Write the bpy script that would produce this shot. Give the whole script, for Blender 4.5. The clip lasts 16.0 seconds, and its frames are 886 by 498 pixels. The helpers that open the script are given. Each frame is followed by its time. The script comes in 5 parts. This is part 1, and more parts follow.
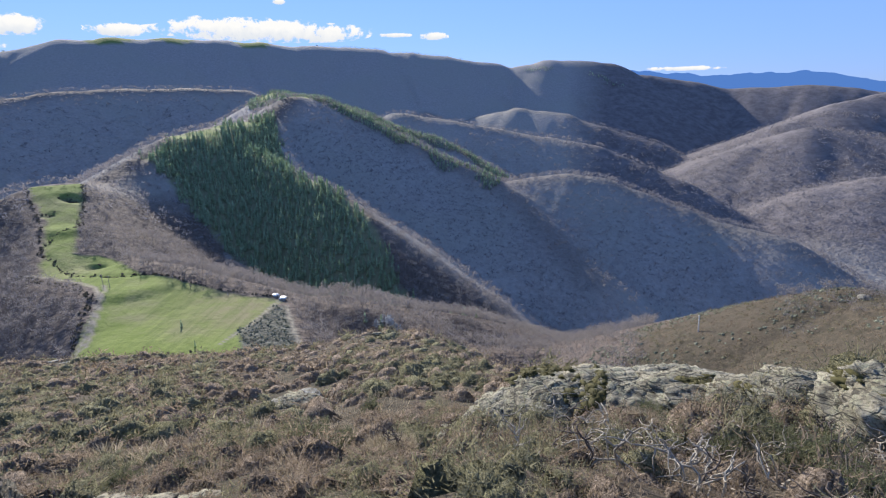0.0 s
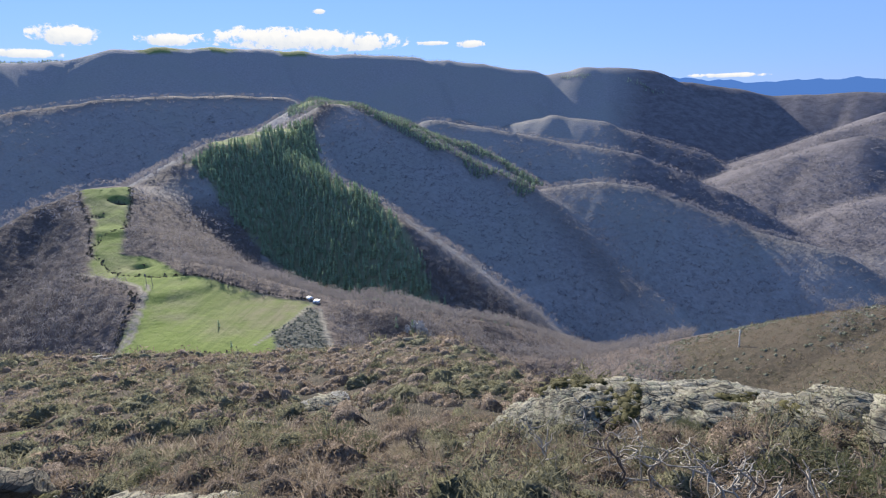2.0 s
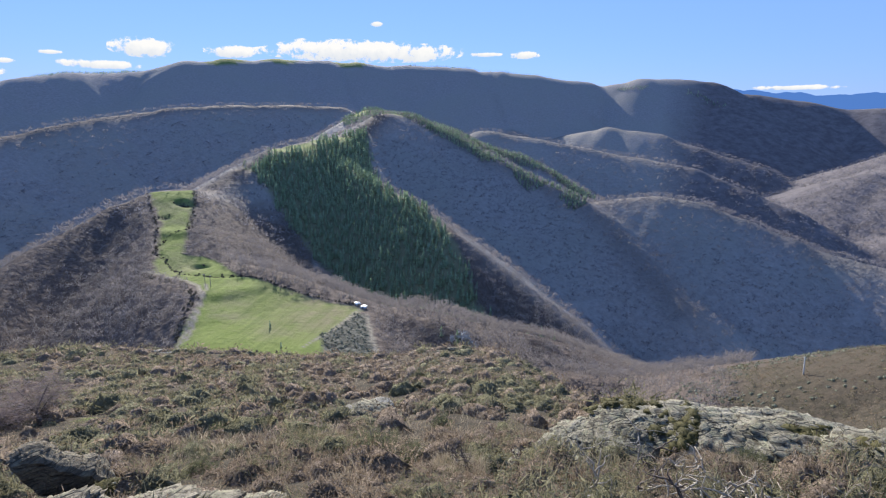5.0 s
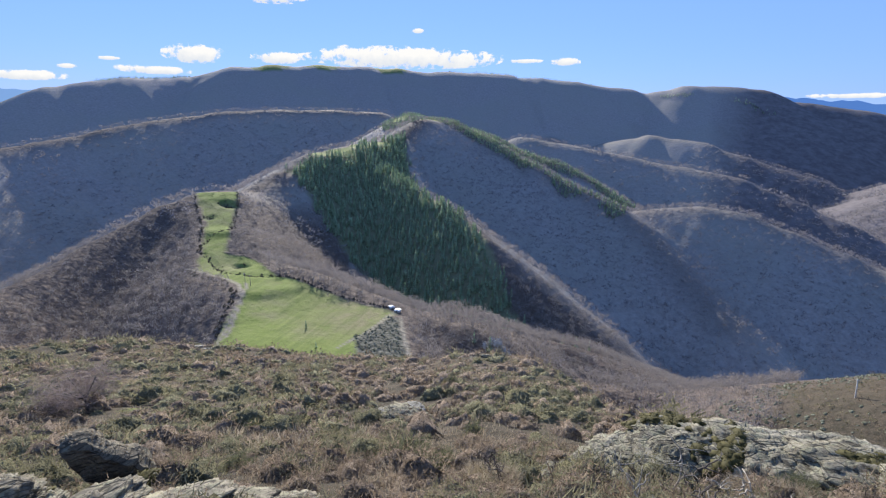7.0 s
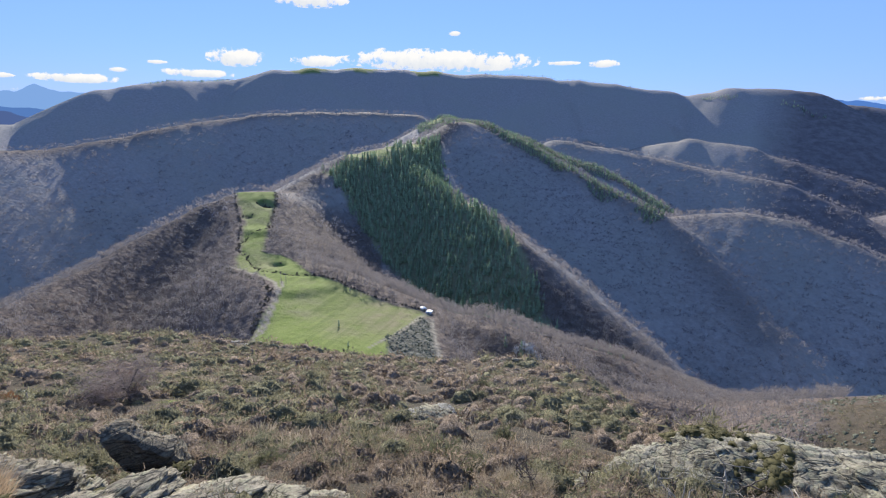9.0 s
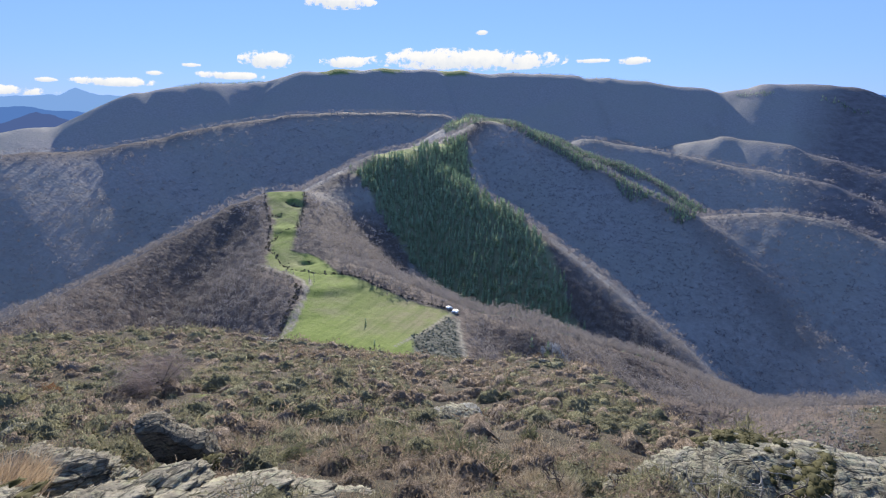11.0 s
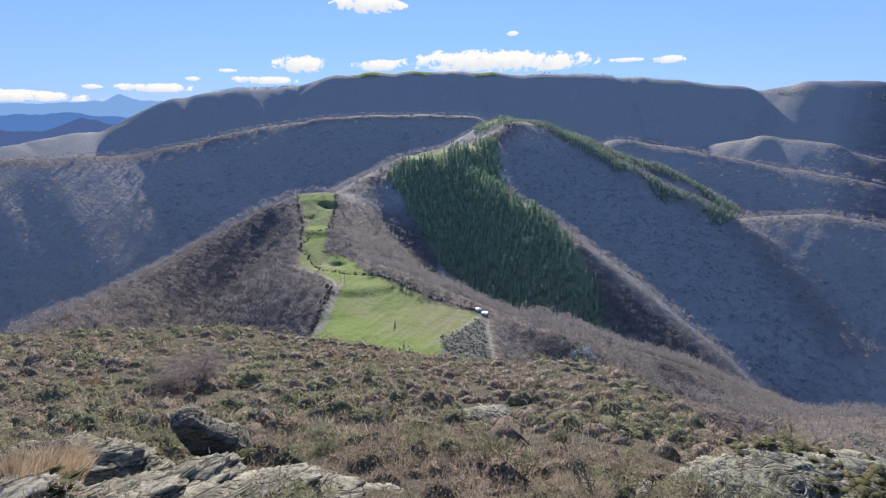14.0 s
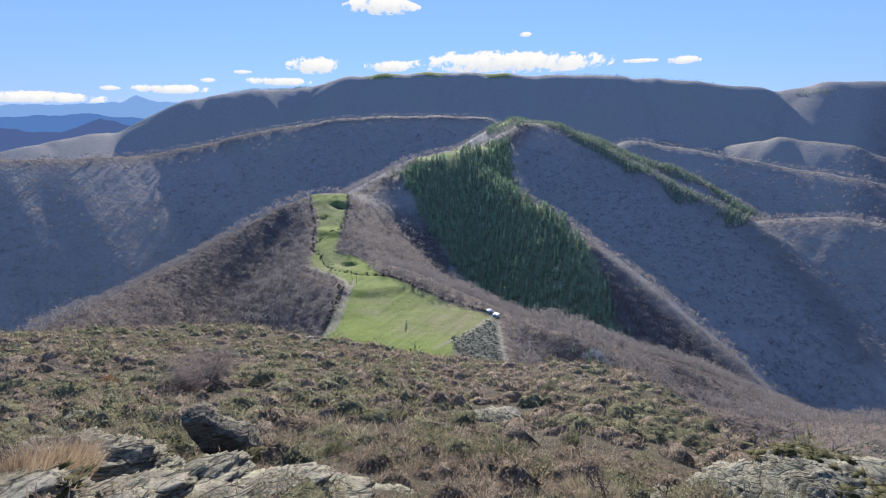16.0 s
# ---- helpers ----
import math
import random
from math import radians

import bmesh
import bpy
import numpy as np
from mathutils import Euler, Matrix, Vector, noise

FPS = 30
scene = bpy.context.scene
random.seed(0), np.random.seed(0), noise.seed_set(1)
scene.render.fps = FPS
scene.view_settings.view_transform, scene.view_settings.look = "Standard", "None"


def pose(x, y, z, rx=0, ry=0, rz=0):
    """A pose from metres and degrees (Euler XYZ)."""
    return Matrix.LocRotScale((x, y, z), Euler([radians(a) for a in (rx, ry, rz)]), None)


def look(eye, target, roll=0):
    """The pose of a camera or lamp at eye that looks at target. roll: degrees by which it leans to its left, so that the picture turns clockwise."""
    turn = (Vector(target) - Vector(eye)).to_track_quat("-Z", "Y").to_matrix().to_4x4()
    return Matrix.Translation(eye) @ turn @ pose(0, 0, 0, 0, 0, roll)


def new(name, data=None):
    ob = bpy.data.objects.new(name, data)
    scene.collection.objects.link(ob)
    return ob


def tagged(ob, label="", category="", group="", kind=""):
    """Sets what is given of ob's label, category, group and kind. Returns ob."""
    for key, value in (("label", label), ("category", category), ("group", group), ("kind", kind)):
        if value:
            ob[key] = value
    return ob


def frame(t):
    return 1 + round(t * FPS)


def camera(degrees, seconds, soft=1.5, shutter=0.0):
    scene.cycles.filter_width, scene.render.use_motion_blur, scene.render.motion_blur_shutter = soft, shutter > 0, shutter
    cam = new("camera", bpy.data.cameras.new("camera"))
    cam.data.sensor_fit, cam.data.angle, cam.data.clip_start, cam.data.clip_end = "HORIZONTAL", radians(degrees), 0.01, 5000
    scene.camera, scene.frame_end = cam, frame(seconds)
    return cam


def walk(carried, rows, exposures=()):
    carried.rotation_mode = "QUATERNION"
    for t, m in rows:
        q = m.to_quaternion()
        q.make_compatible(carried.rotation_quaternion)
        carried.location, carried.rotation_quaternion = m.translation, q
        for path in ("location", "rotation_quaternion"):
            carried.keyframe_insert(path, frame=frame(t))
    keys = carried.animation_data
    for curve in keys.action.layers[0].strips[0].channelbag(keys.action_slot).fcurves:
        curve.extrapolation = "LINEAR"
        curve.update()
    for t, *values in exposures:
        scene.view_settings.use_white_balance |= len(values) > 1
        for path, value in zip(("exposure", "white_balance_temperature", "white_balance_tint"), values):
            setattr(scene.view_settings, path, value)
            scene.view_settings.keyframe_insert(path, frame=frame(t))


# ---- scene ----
cam = camera(81.2, 16.0, soft=1.2)
EYE = 1.7
ROWS = [
    (0, 0.000, 0.000, 0.000, -0.00, -16.50, 0.00),
    (0.5, 0.019, 0.045, -0.023, 0.93, -16.33, -0.02),
    (1, 0.027, 0.078, -0.043, 1.84, -16.13, 0.01),
    (1.5, 0.039, 0.109, -0.064, 2.77, -15.92, 0.04),
    (2, 0.059, 0.167, -0.086, 3.74, -15.76, 0.03),
    (2.5, 0.070, 0.207, -0.098, 4.67, -15.59, 0.05),
    (3, 0.073, 0.251, -0.120, 5.58, -15.37, 0.06),
    (3.5, 0.057, 0.236, -0.119, 6.47, -15.15, 0.14),
    (6, -0.038, 0.256, -0.131, 11.18, -14.39, 0.83),
    (6.5, -0.047, 0.267, -0.138, 12.22, -14.23, 0.95),
    (7, -0.069, 0.280, -0.144, 13.20, -14.11, 1.04),
    (7.5, -0.081, 0.299, -0.155, 14.28, -13.99, 1.20),
    (8, -0.097, 0.321, -0.170, 15.24, -13.92, 1.25),
    (8.5, -0.112, 0.353, -0.187, 16.14, -13.89, 1.25),
    (9, -0.124, 0.378, -0.195, 16.93, -13.93, 1.20),
    (11.5, -0.138, 0.410, -0.243, 20.66, -14.02, 0.58),
    (12, -0.134, 0.413, -0.254, 21.38, -14.00, 0.43),
    (12.5, -0.134, 0.418, -0.258, 22.01, -13.98, 0.32),
    (13, -0.138, 0.423, -0.268, 22.54, -13.93, 0.23),
    (13.5, -0.146, 0.443, -0.283, 22.96, -13.91, 0.17),
    (14, -0.155, 0.450, -0.292, 23.29, -13.88, 0.17),
    (14.5, -0.161, 0.465, -0.307, 23.65, -13.84, 0.19),
    (15, -0.176, 0.475, -0.315, 23.92, -13.81, 0.17),
    (15.5, -0.188, 0.486, -0.327, 24.23, -13.79, 0.15),
    (16, -0.187, 0.515, -0.343, 24.62, -13.77, 0.20),
]
EXPOSURE = 1.08
walk(cam, [(t, pose(x, y, EYE + z, 90 + pitch, 0, yaw) @ pose(0, 0, 0, 0, 0, roll)) for t, x, y, z, yaw, pitch, roll in ROWS],
     exposures=[(0.0, EXPOSURE), (16.0, EXPOSURE)])

# ---- world and sun ----
SUN_BEARING, SUN_HEIGHT = -24.0, 23.5     # degrees right of +y, degrees over the horizon
world = bpy.data.worlds.new("sky")
scene.world = world
world.use_nodes = True
wn, wl = world.node_tree.nodes, world.node_tree.links
sky = wn.new("ShaderNodeTexSky")
sky.sky_type = "NISHITA"
sky.sun_disc = False
sky.sun_elevation, sky.sun_rotation = radians(SUN_HEIGHT), radians(SUN_BEARING)
sky.altitude, sky.air_density, sky.dust_density, sky.ozone_density = 900, 1.4, 0.0, 4.0
tint = wn.new("ShaderNodeMix")
tint.data_type, tint.blend_type = "RGBA", "MULTIPLY"
tint.inputs[0].default_value, tint.inputs[7].default_value = 1.0, (0.37, 0.455, 1.20, 1)
wl.new(sky.outputs[0], tint.inputs[6])
haze = wn.new("ShaderNodeMix")                 # thin even haze over the whole sky
haze.data_type, haze.inputs[0].default_value, haze.inputs[7].default_value = "RGBA", 0.54, (1.84, 3.24, 5.5, 1)
wl.new(tint.outputs[2], haze.inputs[6])
wl.new(haze.outputs[2], wn["Background"].inputs[0])
wn["Background"].inputs[1].default_value = 0.085
sun = new("sun", bpy.data.lights.new("sun", "SUN"))
sun.data.energy, sun.data.angle, sun.data.color = 4.7, radians(0.53), (1.0, 0.94, 0.85)
sb, sh = radians(SUN_BEARING), radians(SUN_HEIGHT)
sun.matrix_world = look((60 * math.sin(sb) * math.cos(sh), 60 * math.cos(sb) * math.cos(sh), 60 * math.sin(sh)), (0, 0, 0))


# ---- noise ----
def lattice(ix, iy, seed):
    h = (ix.astype(np.int64) * 374761393 + iy.astype(np.int64) * 668265263 + seed * 1442695041) & 0xFFFFFFFF
    h = ((h ^ (h >> 13)) * 1274126177) & 0xFFFFFFFF
    return ((h ^ (h >> 16)) & 0xFFFF) / 65535.0


def vnoise(x, y, seed=0):
    """Value noise in -1..1, one lattice cell a unit."""
    x, y = np.asarray(x, float), np.asarray(y, float)
    ix, iy = np.floor(x), np.floor(y)
    fx, fy = x - ix, y - iy
    fx, fy = fx * fx * fx * (fx * (6 * fx - 15) + 10), fy * fy * fy * (fy * (6 * fy - 15) + 10)
    a, b = lattice(ix, iy, seed), lattice(ix + 1, iy, seed)
    c, d = lattice(ix, iy + 1, seed), lattice(ix + 1, iy + 1, seed)
    return 2 * (a + (b - a) * fx + (c - a) * fy + (a - b - c + d) * fx * fy) - 1


def fbm(x, y, octaves=4, seed=0):
    total, amp = 0, 1.0
    for o in range(octaves):
        total = total + amp * vnoise(x * 2 ** o + 17.3 * o, y * 2 ** o - 9.1 * o, seed + o)
        amp *= 0.5
    return total


# ---- the lie of the land ----
def place(bearing, distance, rise=0.0):
    """A point by bearing (degrees right of +y), distance on the map and rise over distance, seen from the first eye."""
    b = radians(bearing)
    return (distance * math.sin(b), distance * math.cos(b), distance * rise)


# ridge: points (bearing, distance, rise, half width of its flat top), fall of its flanks, rounding of its crest
RIDGES = {
    "massif": ([(-60, 2200, -0.13, 0), (-56.5, 2350, -0.065, 0), (-53.5, 2500, -0.022, 0), (-51.7, 2600, 0.010, 0), (-49.5, 2700, 0.035, 0), (-44, 2800, 0.055, 0), (-38, 2900, 0.062, 0), (-34, 2900, 0.079, 20),
                (-30.5, 2900, 0.086, 30), (-20.5, 3000, 0.088, 30), (-14, 3000, 0.083, 20), (-7, 3000, 0.080, 20), (-4, 3000, 0.073, 20),
                (-0.2, 3000, 0.071, 20), (7, 3040, 0.051, 0), (11, 3070, 0.062, 20), (16.6, 3120, 0.055, 20), (19.5, 3150, 0.036, 0),
                (27.8, 3200, 0.011, 0), (34, 3230, 0.016, 20), (39.4, 3250, 0.006, 20), (50, 3300, -0.02, 20)], 0.55, 60),
    "massif_rib_a": ([(-44, 2800, 0.040, 0), (-41.5, 2350, -0.035, 0), (-40.5, 2050, -0.09, 0)], 0.52, 60),
    "massif_rib_b": ([(-35, 2900, 0.060, 0), (-30.5, 2500, -0.003, 0), (-27, 2150, -0.06, 0), (-24, 1900, -0.12, 0)], 0.52, 60),
    "massif_rib_c": ([(-22, 3000, 0.070, 0), (-17.5, 2600, 0.012, 0), (-12, 2200, -0.045, 0), (-7, 1900, -0.10, 0)], 0.60, 60),
    "massif_rib_d": ([(-11, 3000, 0.065, 0), (-6, 2650, 0.008, 0), (0, 2300, -0.045, 0), (6, 2000, -0.10, 0)], 0.62, 60),
    "west_spur": ([(-78, 1450, -0.08, 0), (-65, 1500, -0.056, 0), (-61, 1520, -0.058, 0), (-56.5, 1580, -0.057, 0), (-52, 1650, -0.050, 0), (-49, 1700, -0.039, 0), (-44, 1800, -0.017, 0), (-40, 1900, -0.006, 0), (-36, 1960, 0.005, 0), (-31, 2010, 0.011, 0), (-26, 2060, 0.013, 0), (-20, 2100, 0.010, 0)], 0.68, 22),
    "west_hill": ([(-62, 2500, -0.035, 0), (-57.5, 2600, -0.018, 0), (-53, 2700, -0.022, 0), (-50, 2900, 0.0, 0)], 0.3, 60),
    "near_spur": ([(-67.5, 420, -0.348, 0), (-65.3, 450, -0.338, 0), (-63, 480, -0.316, 0), (-58, 540, -0.287, 0), (-55, 580, -0.264, 0), (-52.3, 610, -0.247, 0), (-48, 670, -0.207, 0), (-45, 710, -0.182, 0), (-42, 750, -0.153, 0), (-38.5, 790, -0.145, 0)], 0.74, 12),
    "saddle": ([(-27, 318, -0.462, 48), (-28, 400, -0.375, 52), (-33.5, 480, -0.300, 40), (-36.5, 540, -0.270, 30), (-36.8, 660, -0.196, 22), (-37, 780, -0.138, 22)], 0.62, 14),
    "pine_hill": ([(-37, 780, -0.143, 15), (-33.6, 850, -0.134, 12), (-29.9, 920, -0.101, 15), (-26, 1000, -0.068, 24), (-22, 1080, -0.048, 16), (-17.7, 1180, -0.036, 12), (-15.2, 1250, -0.002, 12), (-13, 1290, -0.010, 10), (-17.3, 1560, 0.004, 0), (-19, 1700, -0.015, 0)], 0.54, 16),
    "pine_spur": ([(-23, 1040, -0.068, 0), (-19.5, 930, -0.105, 0), (-15.5, 830, -0.144, 0), (-11.3, 740, -0.187, 0), (-8.5, 680, -0.231, 0), (-7.2, 640, -0.286, 0), (-6.2, 600, -0.350, 0), (-3.4, 560, -0.407, 0), (0.4, 520, -0.455, 0), (5, 480, -0.53, 0)], 0.74, 14),
    "east_spur": ([(-13, 1290, -0.012, 0), (-9.3, 1240, -0.037, 0), (-5.7, 1200, -0.074, 0), (-3.9, 1180, -0.083, 0), (0.4, 1140, -0.116, 0), (5.5, 1090, -0.153, 0), (7.2, 1060, -0.173, 0), (10.6, 990, -0.230, 0), (13.2, 930, -0.280, 0), (17.7, 860, -0.342, 0)], 0.56, 14),
    "round_spur": ([(6, 1130, -0.166, 0), (9.7, 1150, -0.150, 0), (13.5, 1160, -0.141, 0), (17, 1160, -0.146, 0), (21, 1150, -0.167, 0), (25, 1140, -0.191, 0), (28, 1130, -0.211, 0), (31.5, 1120, -0.218, 0), (34, 1110, -0.224, 0), (36.4, 1100, -0.248, 0), (39.6, 1100, -0.275, 0), (42.4, 1090, -0.288, 0), (50, 1000, -0.33, 0)], 0.60, 26),
    "fringe_spur": ([(-12.7, 1330, -0.018, 0), (-9.4, 1340, -0.026, 0), (-5.1, 1350, -0.058, 0), (-1.5, 1350, -0.076, 0), (2.9, 1340, -0.119, 0), (5, 1320, -0.138, 0), (6.5, 1290, -0.158, 0)], 0.50, 20),
    "back_spur": ([(-5, 1700, -0.030, 0), (1, 1650, -0.042, 0), (5.8, 1620, -0.059, 0), (10, 1600, -0.070, 0), (13, 1580, -0.078, 0), (16.3, 1560, -0.086, 0), (20.6, 1520, -0.115, 0), (24.5, 1480, -0.143, 0), (27.2, 1450, -0.169, 0), (30, 1420, -0.207, 0)], 0.60, 30),
    "blue_spur": ([(-2, 2350, -0.065, 0), (4, 2330, -0.036, 0), (8, 2300, -0.022, 0), (12.8, 2250, -0.031, 0), (16.3, 2200, -0.051, 0), (21.4, 2150, -0.076, 0), (25.4, 2100, -0.121, 0), (29.2, 2050, -0.170, 0)], 0.62, 50),
    "beech_spur": ([(-17, 395, -0.402, 10), (-13, 410, -0.398, 4), (-8.6, 420, -0.420, 0), (-4, 425, -0.440, 0), (0.7, 425, -0.444, 0), (5, 420, -0.474, 0), (8, 410, -0.510, 0), (9.8, 398, -0.545, 0), (15, 360, -0.64, 0)], 0.50, 10),
    "beech_front": ([(-15.0, 378, -0.415, 0), (-10.5, 372, -0.418, 0), (-4.1, 365, -0.472, 0), (2.1, 355, -0.530, 0), (7.2, 340, -0.566, 0)], 0.52, 8),
    "east_slope": ([(3, 360, -0.55, 0), (8, 345, -0.527, 0), (14.6, 345, -0.517, 0), (20.9, 325, -0.494, 0), (26.5, 300, -0.455, 0), (31.6, 292, -0.405, 0), (36.1, 295, -0.370, 0), (37.8, 297, -0.335, 0), (42.5, 302, -0.300, 10), (60, 250, -0.2, 20)], 0.62, 14),
    "far_east": ([(29.3, 1850, -0.120, 0), (30.8, 1900, -0.079, 0), (33.4, 1950, -0.063, 0), (34.9, 2000, -0.047, 0), (37.3, 2000, -0.052, 0), (40, 2000, -0.058, 0), (46, 2000, -0.07, 0)], 0.42, 30),
    "east_flank": ([(39.4, 2400, 0.004, 0), (36.6, 2300, -0.010, 0), (33, 2150, -0.04, 0), (30.5, 2050, -0.08, 0)], 0.42, 30),
    "east_flank_low": ([(46, 1700, -0.08, 0), (40.5, 1650, -0.112, 0), (37.4, 1600, -0.134, 0), (34.3, 1550, -0.163, 0), (30, 1500, -0.215, 0)], 0.42, 30),
}
VALLEY = -430.0
HOLLOWS = [(place(-35.3, 533), 9, 7, 5.0), (place(-36.1, 735), 12, 8, 5.5), (place(-37.9, 692), 6, 6, 3.0)]
LANE = [(-30.7, 482), (-33.9, 489), (-37.1, 513), (-38.5, 568), (-39.3, 587), (-38.1, 629), (-36.2, 641), (-35.4, 695)]
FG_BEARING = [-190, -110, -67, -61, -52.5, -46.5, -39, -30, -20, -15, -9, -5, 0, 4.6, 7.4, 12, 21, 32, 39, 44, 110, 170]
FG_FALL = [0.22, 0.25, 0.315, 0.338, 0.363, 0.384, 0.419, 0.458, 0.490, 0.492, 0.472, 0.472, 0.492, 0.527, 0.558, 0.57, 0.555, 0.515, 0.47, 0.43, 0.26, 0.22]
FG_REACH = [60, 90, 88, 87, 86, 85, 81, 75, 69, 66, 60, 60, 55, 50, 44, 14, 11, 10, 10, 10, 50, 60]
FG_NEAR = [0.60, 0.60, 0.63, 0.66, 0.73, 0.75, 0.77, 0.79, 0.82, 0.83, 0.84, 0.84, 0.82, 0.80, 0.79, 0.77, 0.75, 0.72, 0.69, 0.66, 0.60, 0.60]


def wrap(b):
    return (b + 180 + 10) % 360 - 180 - 10


def ridge_height(x, y, wobble, points, fall, soft, seed=0):
    """Height of a ridge: its crest, uneven along its length, and flanks cut by side gullies that deepen downhill."""
    p = np.array([place(b, d, s) + (w,) for b, d, s, w in points])
    far = sum(d for _, d, _, _ in points) / len(points)
    big = min(1.0, max(0.0, (far - 450) / 600))          # the nearer land is smoother
    span = 480 if far < 700 else 850
    out = np.full(x.shape, -1e9)
    near = np.where((x > p[:, 0].min() - span) & (x < p[:, 0].max() + span) & (y > p[:, 1].min() - span) & (y < p[:, 1].max() + span))[0]
    if not len(near):
        return out
    x, y, wobble = x[near], y[near], wobble[near]
    best, run = np.full(x.shape, -1e9), 0.0
    along_it, down, flank = np.zeros(x.shape), np.zeros(x.shape), np.zeros(x.shape)
    for (x0, y0, z0, w0), (x1, y1, z1, w1) in zip(p, p[1:]):
        dx, dy = x1 - x0, y1 - y0
        length = math.hypot(dx, dy)
        s = np.clip(((x - x0) * dx + (y - y0) * dy) / length ** 2, 0, 1)
        ox, oy = x - x0 - s * dx, y - y0 - s * dy
        away = np.maximum(0, np.sqrt(ox * ox + oy * oy) - (w0 + s * (w1 - w0)))
        z = z0 + s * (z1 - z0) - fall * (np.sqrt(away * away + soft * soft) - soft)
        k = z > best
        best = np.where(k, z, best)
        along_it = np.where(k, run + s * length, along_it)
        down = np.where(k, away, down)
        flank = np.where(k, ox * dy - oy * dx > 0, flank)
        run += length
    if big:
        cut = 0.07 if points[len(points) // 2][0] > 16 and far > 1700 else 0.03      # the drier eastern hills are cut deepest
        wave = 60 + 0.11 * far
        at = along_it + 0.35 * down * np.sin(seed * 2.1 + flank * 2) + 22 * wobble
        gully = 0.5 + 0.5 * np.sin(2 * np.pi * at / wave + 2.4 * vnoise(at / 330, flank * 3 + seed, seed))
        best = best - big * np.minimum(cut * np.maximum(0, down - 15), 34) * gully ** 1.5
        best = best + big * 0.0022 * far * fbm(along_it / 110, np.full(x.shape, seed * 1.7), 2, seed + 9)
    out[near] = best
    return out


def height(x, y):
    """Ground height over the map point (x, y), in metres."""
    x, y = np.asarray(x, float), np.asarray(y, float)
    d = np.hypot(x, y)
    b = wrap(np.degrees(np.arctan2(x, y)))
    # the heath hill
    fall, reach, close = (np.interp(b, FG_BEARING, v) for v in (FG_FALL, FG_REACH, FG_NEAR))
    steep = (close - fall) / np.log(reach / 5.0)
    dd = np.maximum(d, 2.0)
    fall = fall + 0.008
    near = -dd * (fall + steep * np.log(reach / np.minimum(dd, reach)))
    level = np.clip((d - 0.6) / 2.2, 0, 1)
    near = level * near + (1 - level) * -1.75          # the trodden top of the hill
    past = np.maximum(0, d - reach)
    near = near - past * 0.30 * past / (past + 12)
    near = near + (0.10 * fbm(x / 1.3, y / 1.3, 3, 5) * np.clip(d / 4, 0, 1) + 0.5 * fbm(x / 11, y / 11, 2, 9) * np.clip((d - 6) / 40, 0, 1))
    # hills beyond
    shape = x.shape
    fx, fy = x.ravel(), y.ravel()
    wobble = fbm(fx / 130, fy / 130, 2, 3)
    hs = [ridge_height(fx, fy, wobble, *r, seed=k) for k, r in enumerate(RIDGES.values())]
    top = np.full(fx.shape, VALLEY)
    for h in hs:
        top = np.maximum(top, h)
    far = np.exp((VALLEY - top) / 6.0)
    for h in hs:
        k = h > top - 40
        far[k] += np.exp((h[k] - top[k]) / 6.0)
    far = (top + 6.0 * np.log(far)).reshape(shape)
    top = top.reshape(shape)
    below = np.clip((np.maximum(top, far) - VALLEY) / 300, 0, 1)
    # two hollows in the pasture and the sunken lane
    for (hx, hy, _), across, deep, size in HOLLOWS:
        q = ((x - hx) / across) ** 2 + ((y - hy) / deep) ** 2
        far = far - size * np.exp(-q ** 2)
    far = far - 1.6 * np.exp(-(along(x, y, LANE) / 2.2) ** 2)
    far = far + np.clip((d - 900) / 800, 0, 1) * 7 * fbm(x / 210, y / 210, 3, 44) * (1 - below)
    far = far + 0.7 * fbm(x / 22, y / 22, 2, 40) * np.clip((d - 250) / 500, 0, 1)
    m = np.maximum(near, far)
    z = m + 1.5 * np.log(np.exp((near - m) / 1.5) + np.exp((far - m) / 1.5)) * np.clip((d - 90) / 60, 0, 1)
    return z + EYE


# ---- ground cover, by outlines on the map ----
def outline(points):
    return np.array([place(b, d)[:2] for b, d in points])


def inside(x, y, poly):
    """Signed distance to an outline on the map, positive inside."""
    best, odd = np.full(x.shape, 1e9), np.zeros(x.shape, bool)
    for (x0, y0), (x1, y1) in zip(poly, np.roll(poly, -1, 0)):
        dx, dy = x1 - x0, y1 - y0
        s = np.clip(((x - x0) * dx + (y - y0) * dy) / (dx * dx + dy * dy), 0, 1)
        best = np.minimum(best, np.hypot(x - x0 - s * dx, y - y0 - s * dy))
        odd ^= ((y0 > y) != (y1 > y)) & (x < dx * (y - y0) / (dy if abs(dy) > 1e-9 else 1e-9) + x0)
    return np.where(odd, best, -best)


def along(x, y, points):
    """Distance to a line on the map."""
    p, best = outline(points), np.full(np.shape(x), 1e9)
    for (x0, y0), (x1, y1) in zip(p, p[1:]):
        dx, dy = x1 - x0, y1 - y0
        s = np.clip(((x - x0) * dx + (y - y0) * dy) / (dx * dx + dy * dy), 0, 1)
        best = np.minimum(best, np.hypot(x - x0 - s * dx, y - y0 - s * dy))
    return best


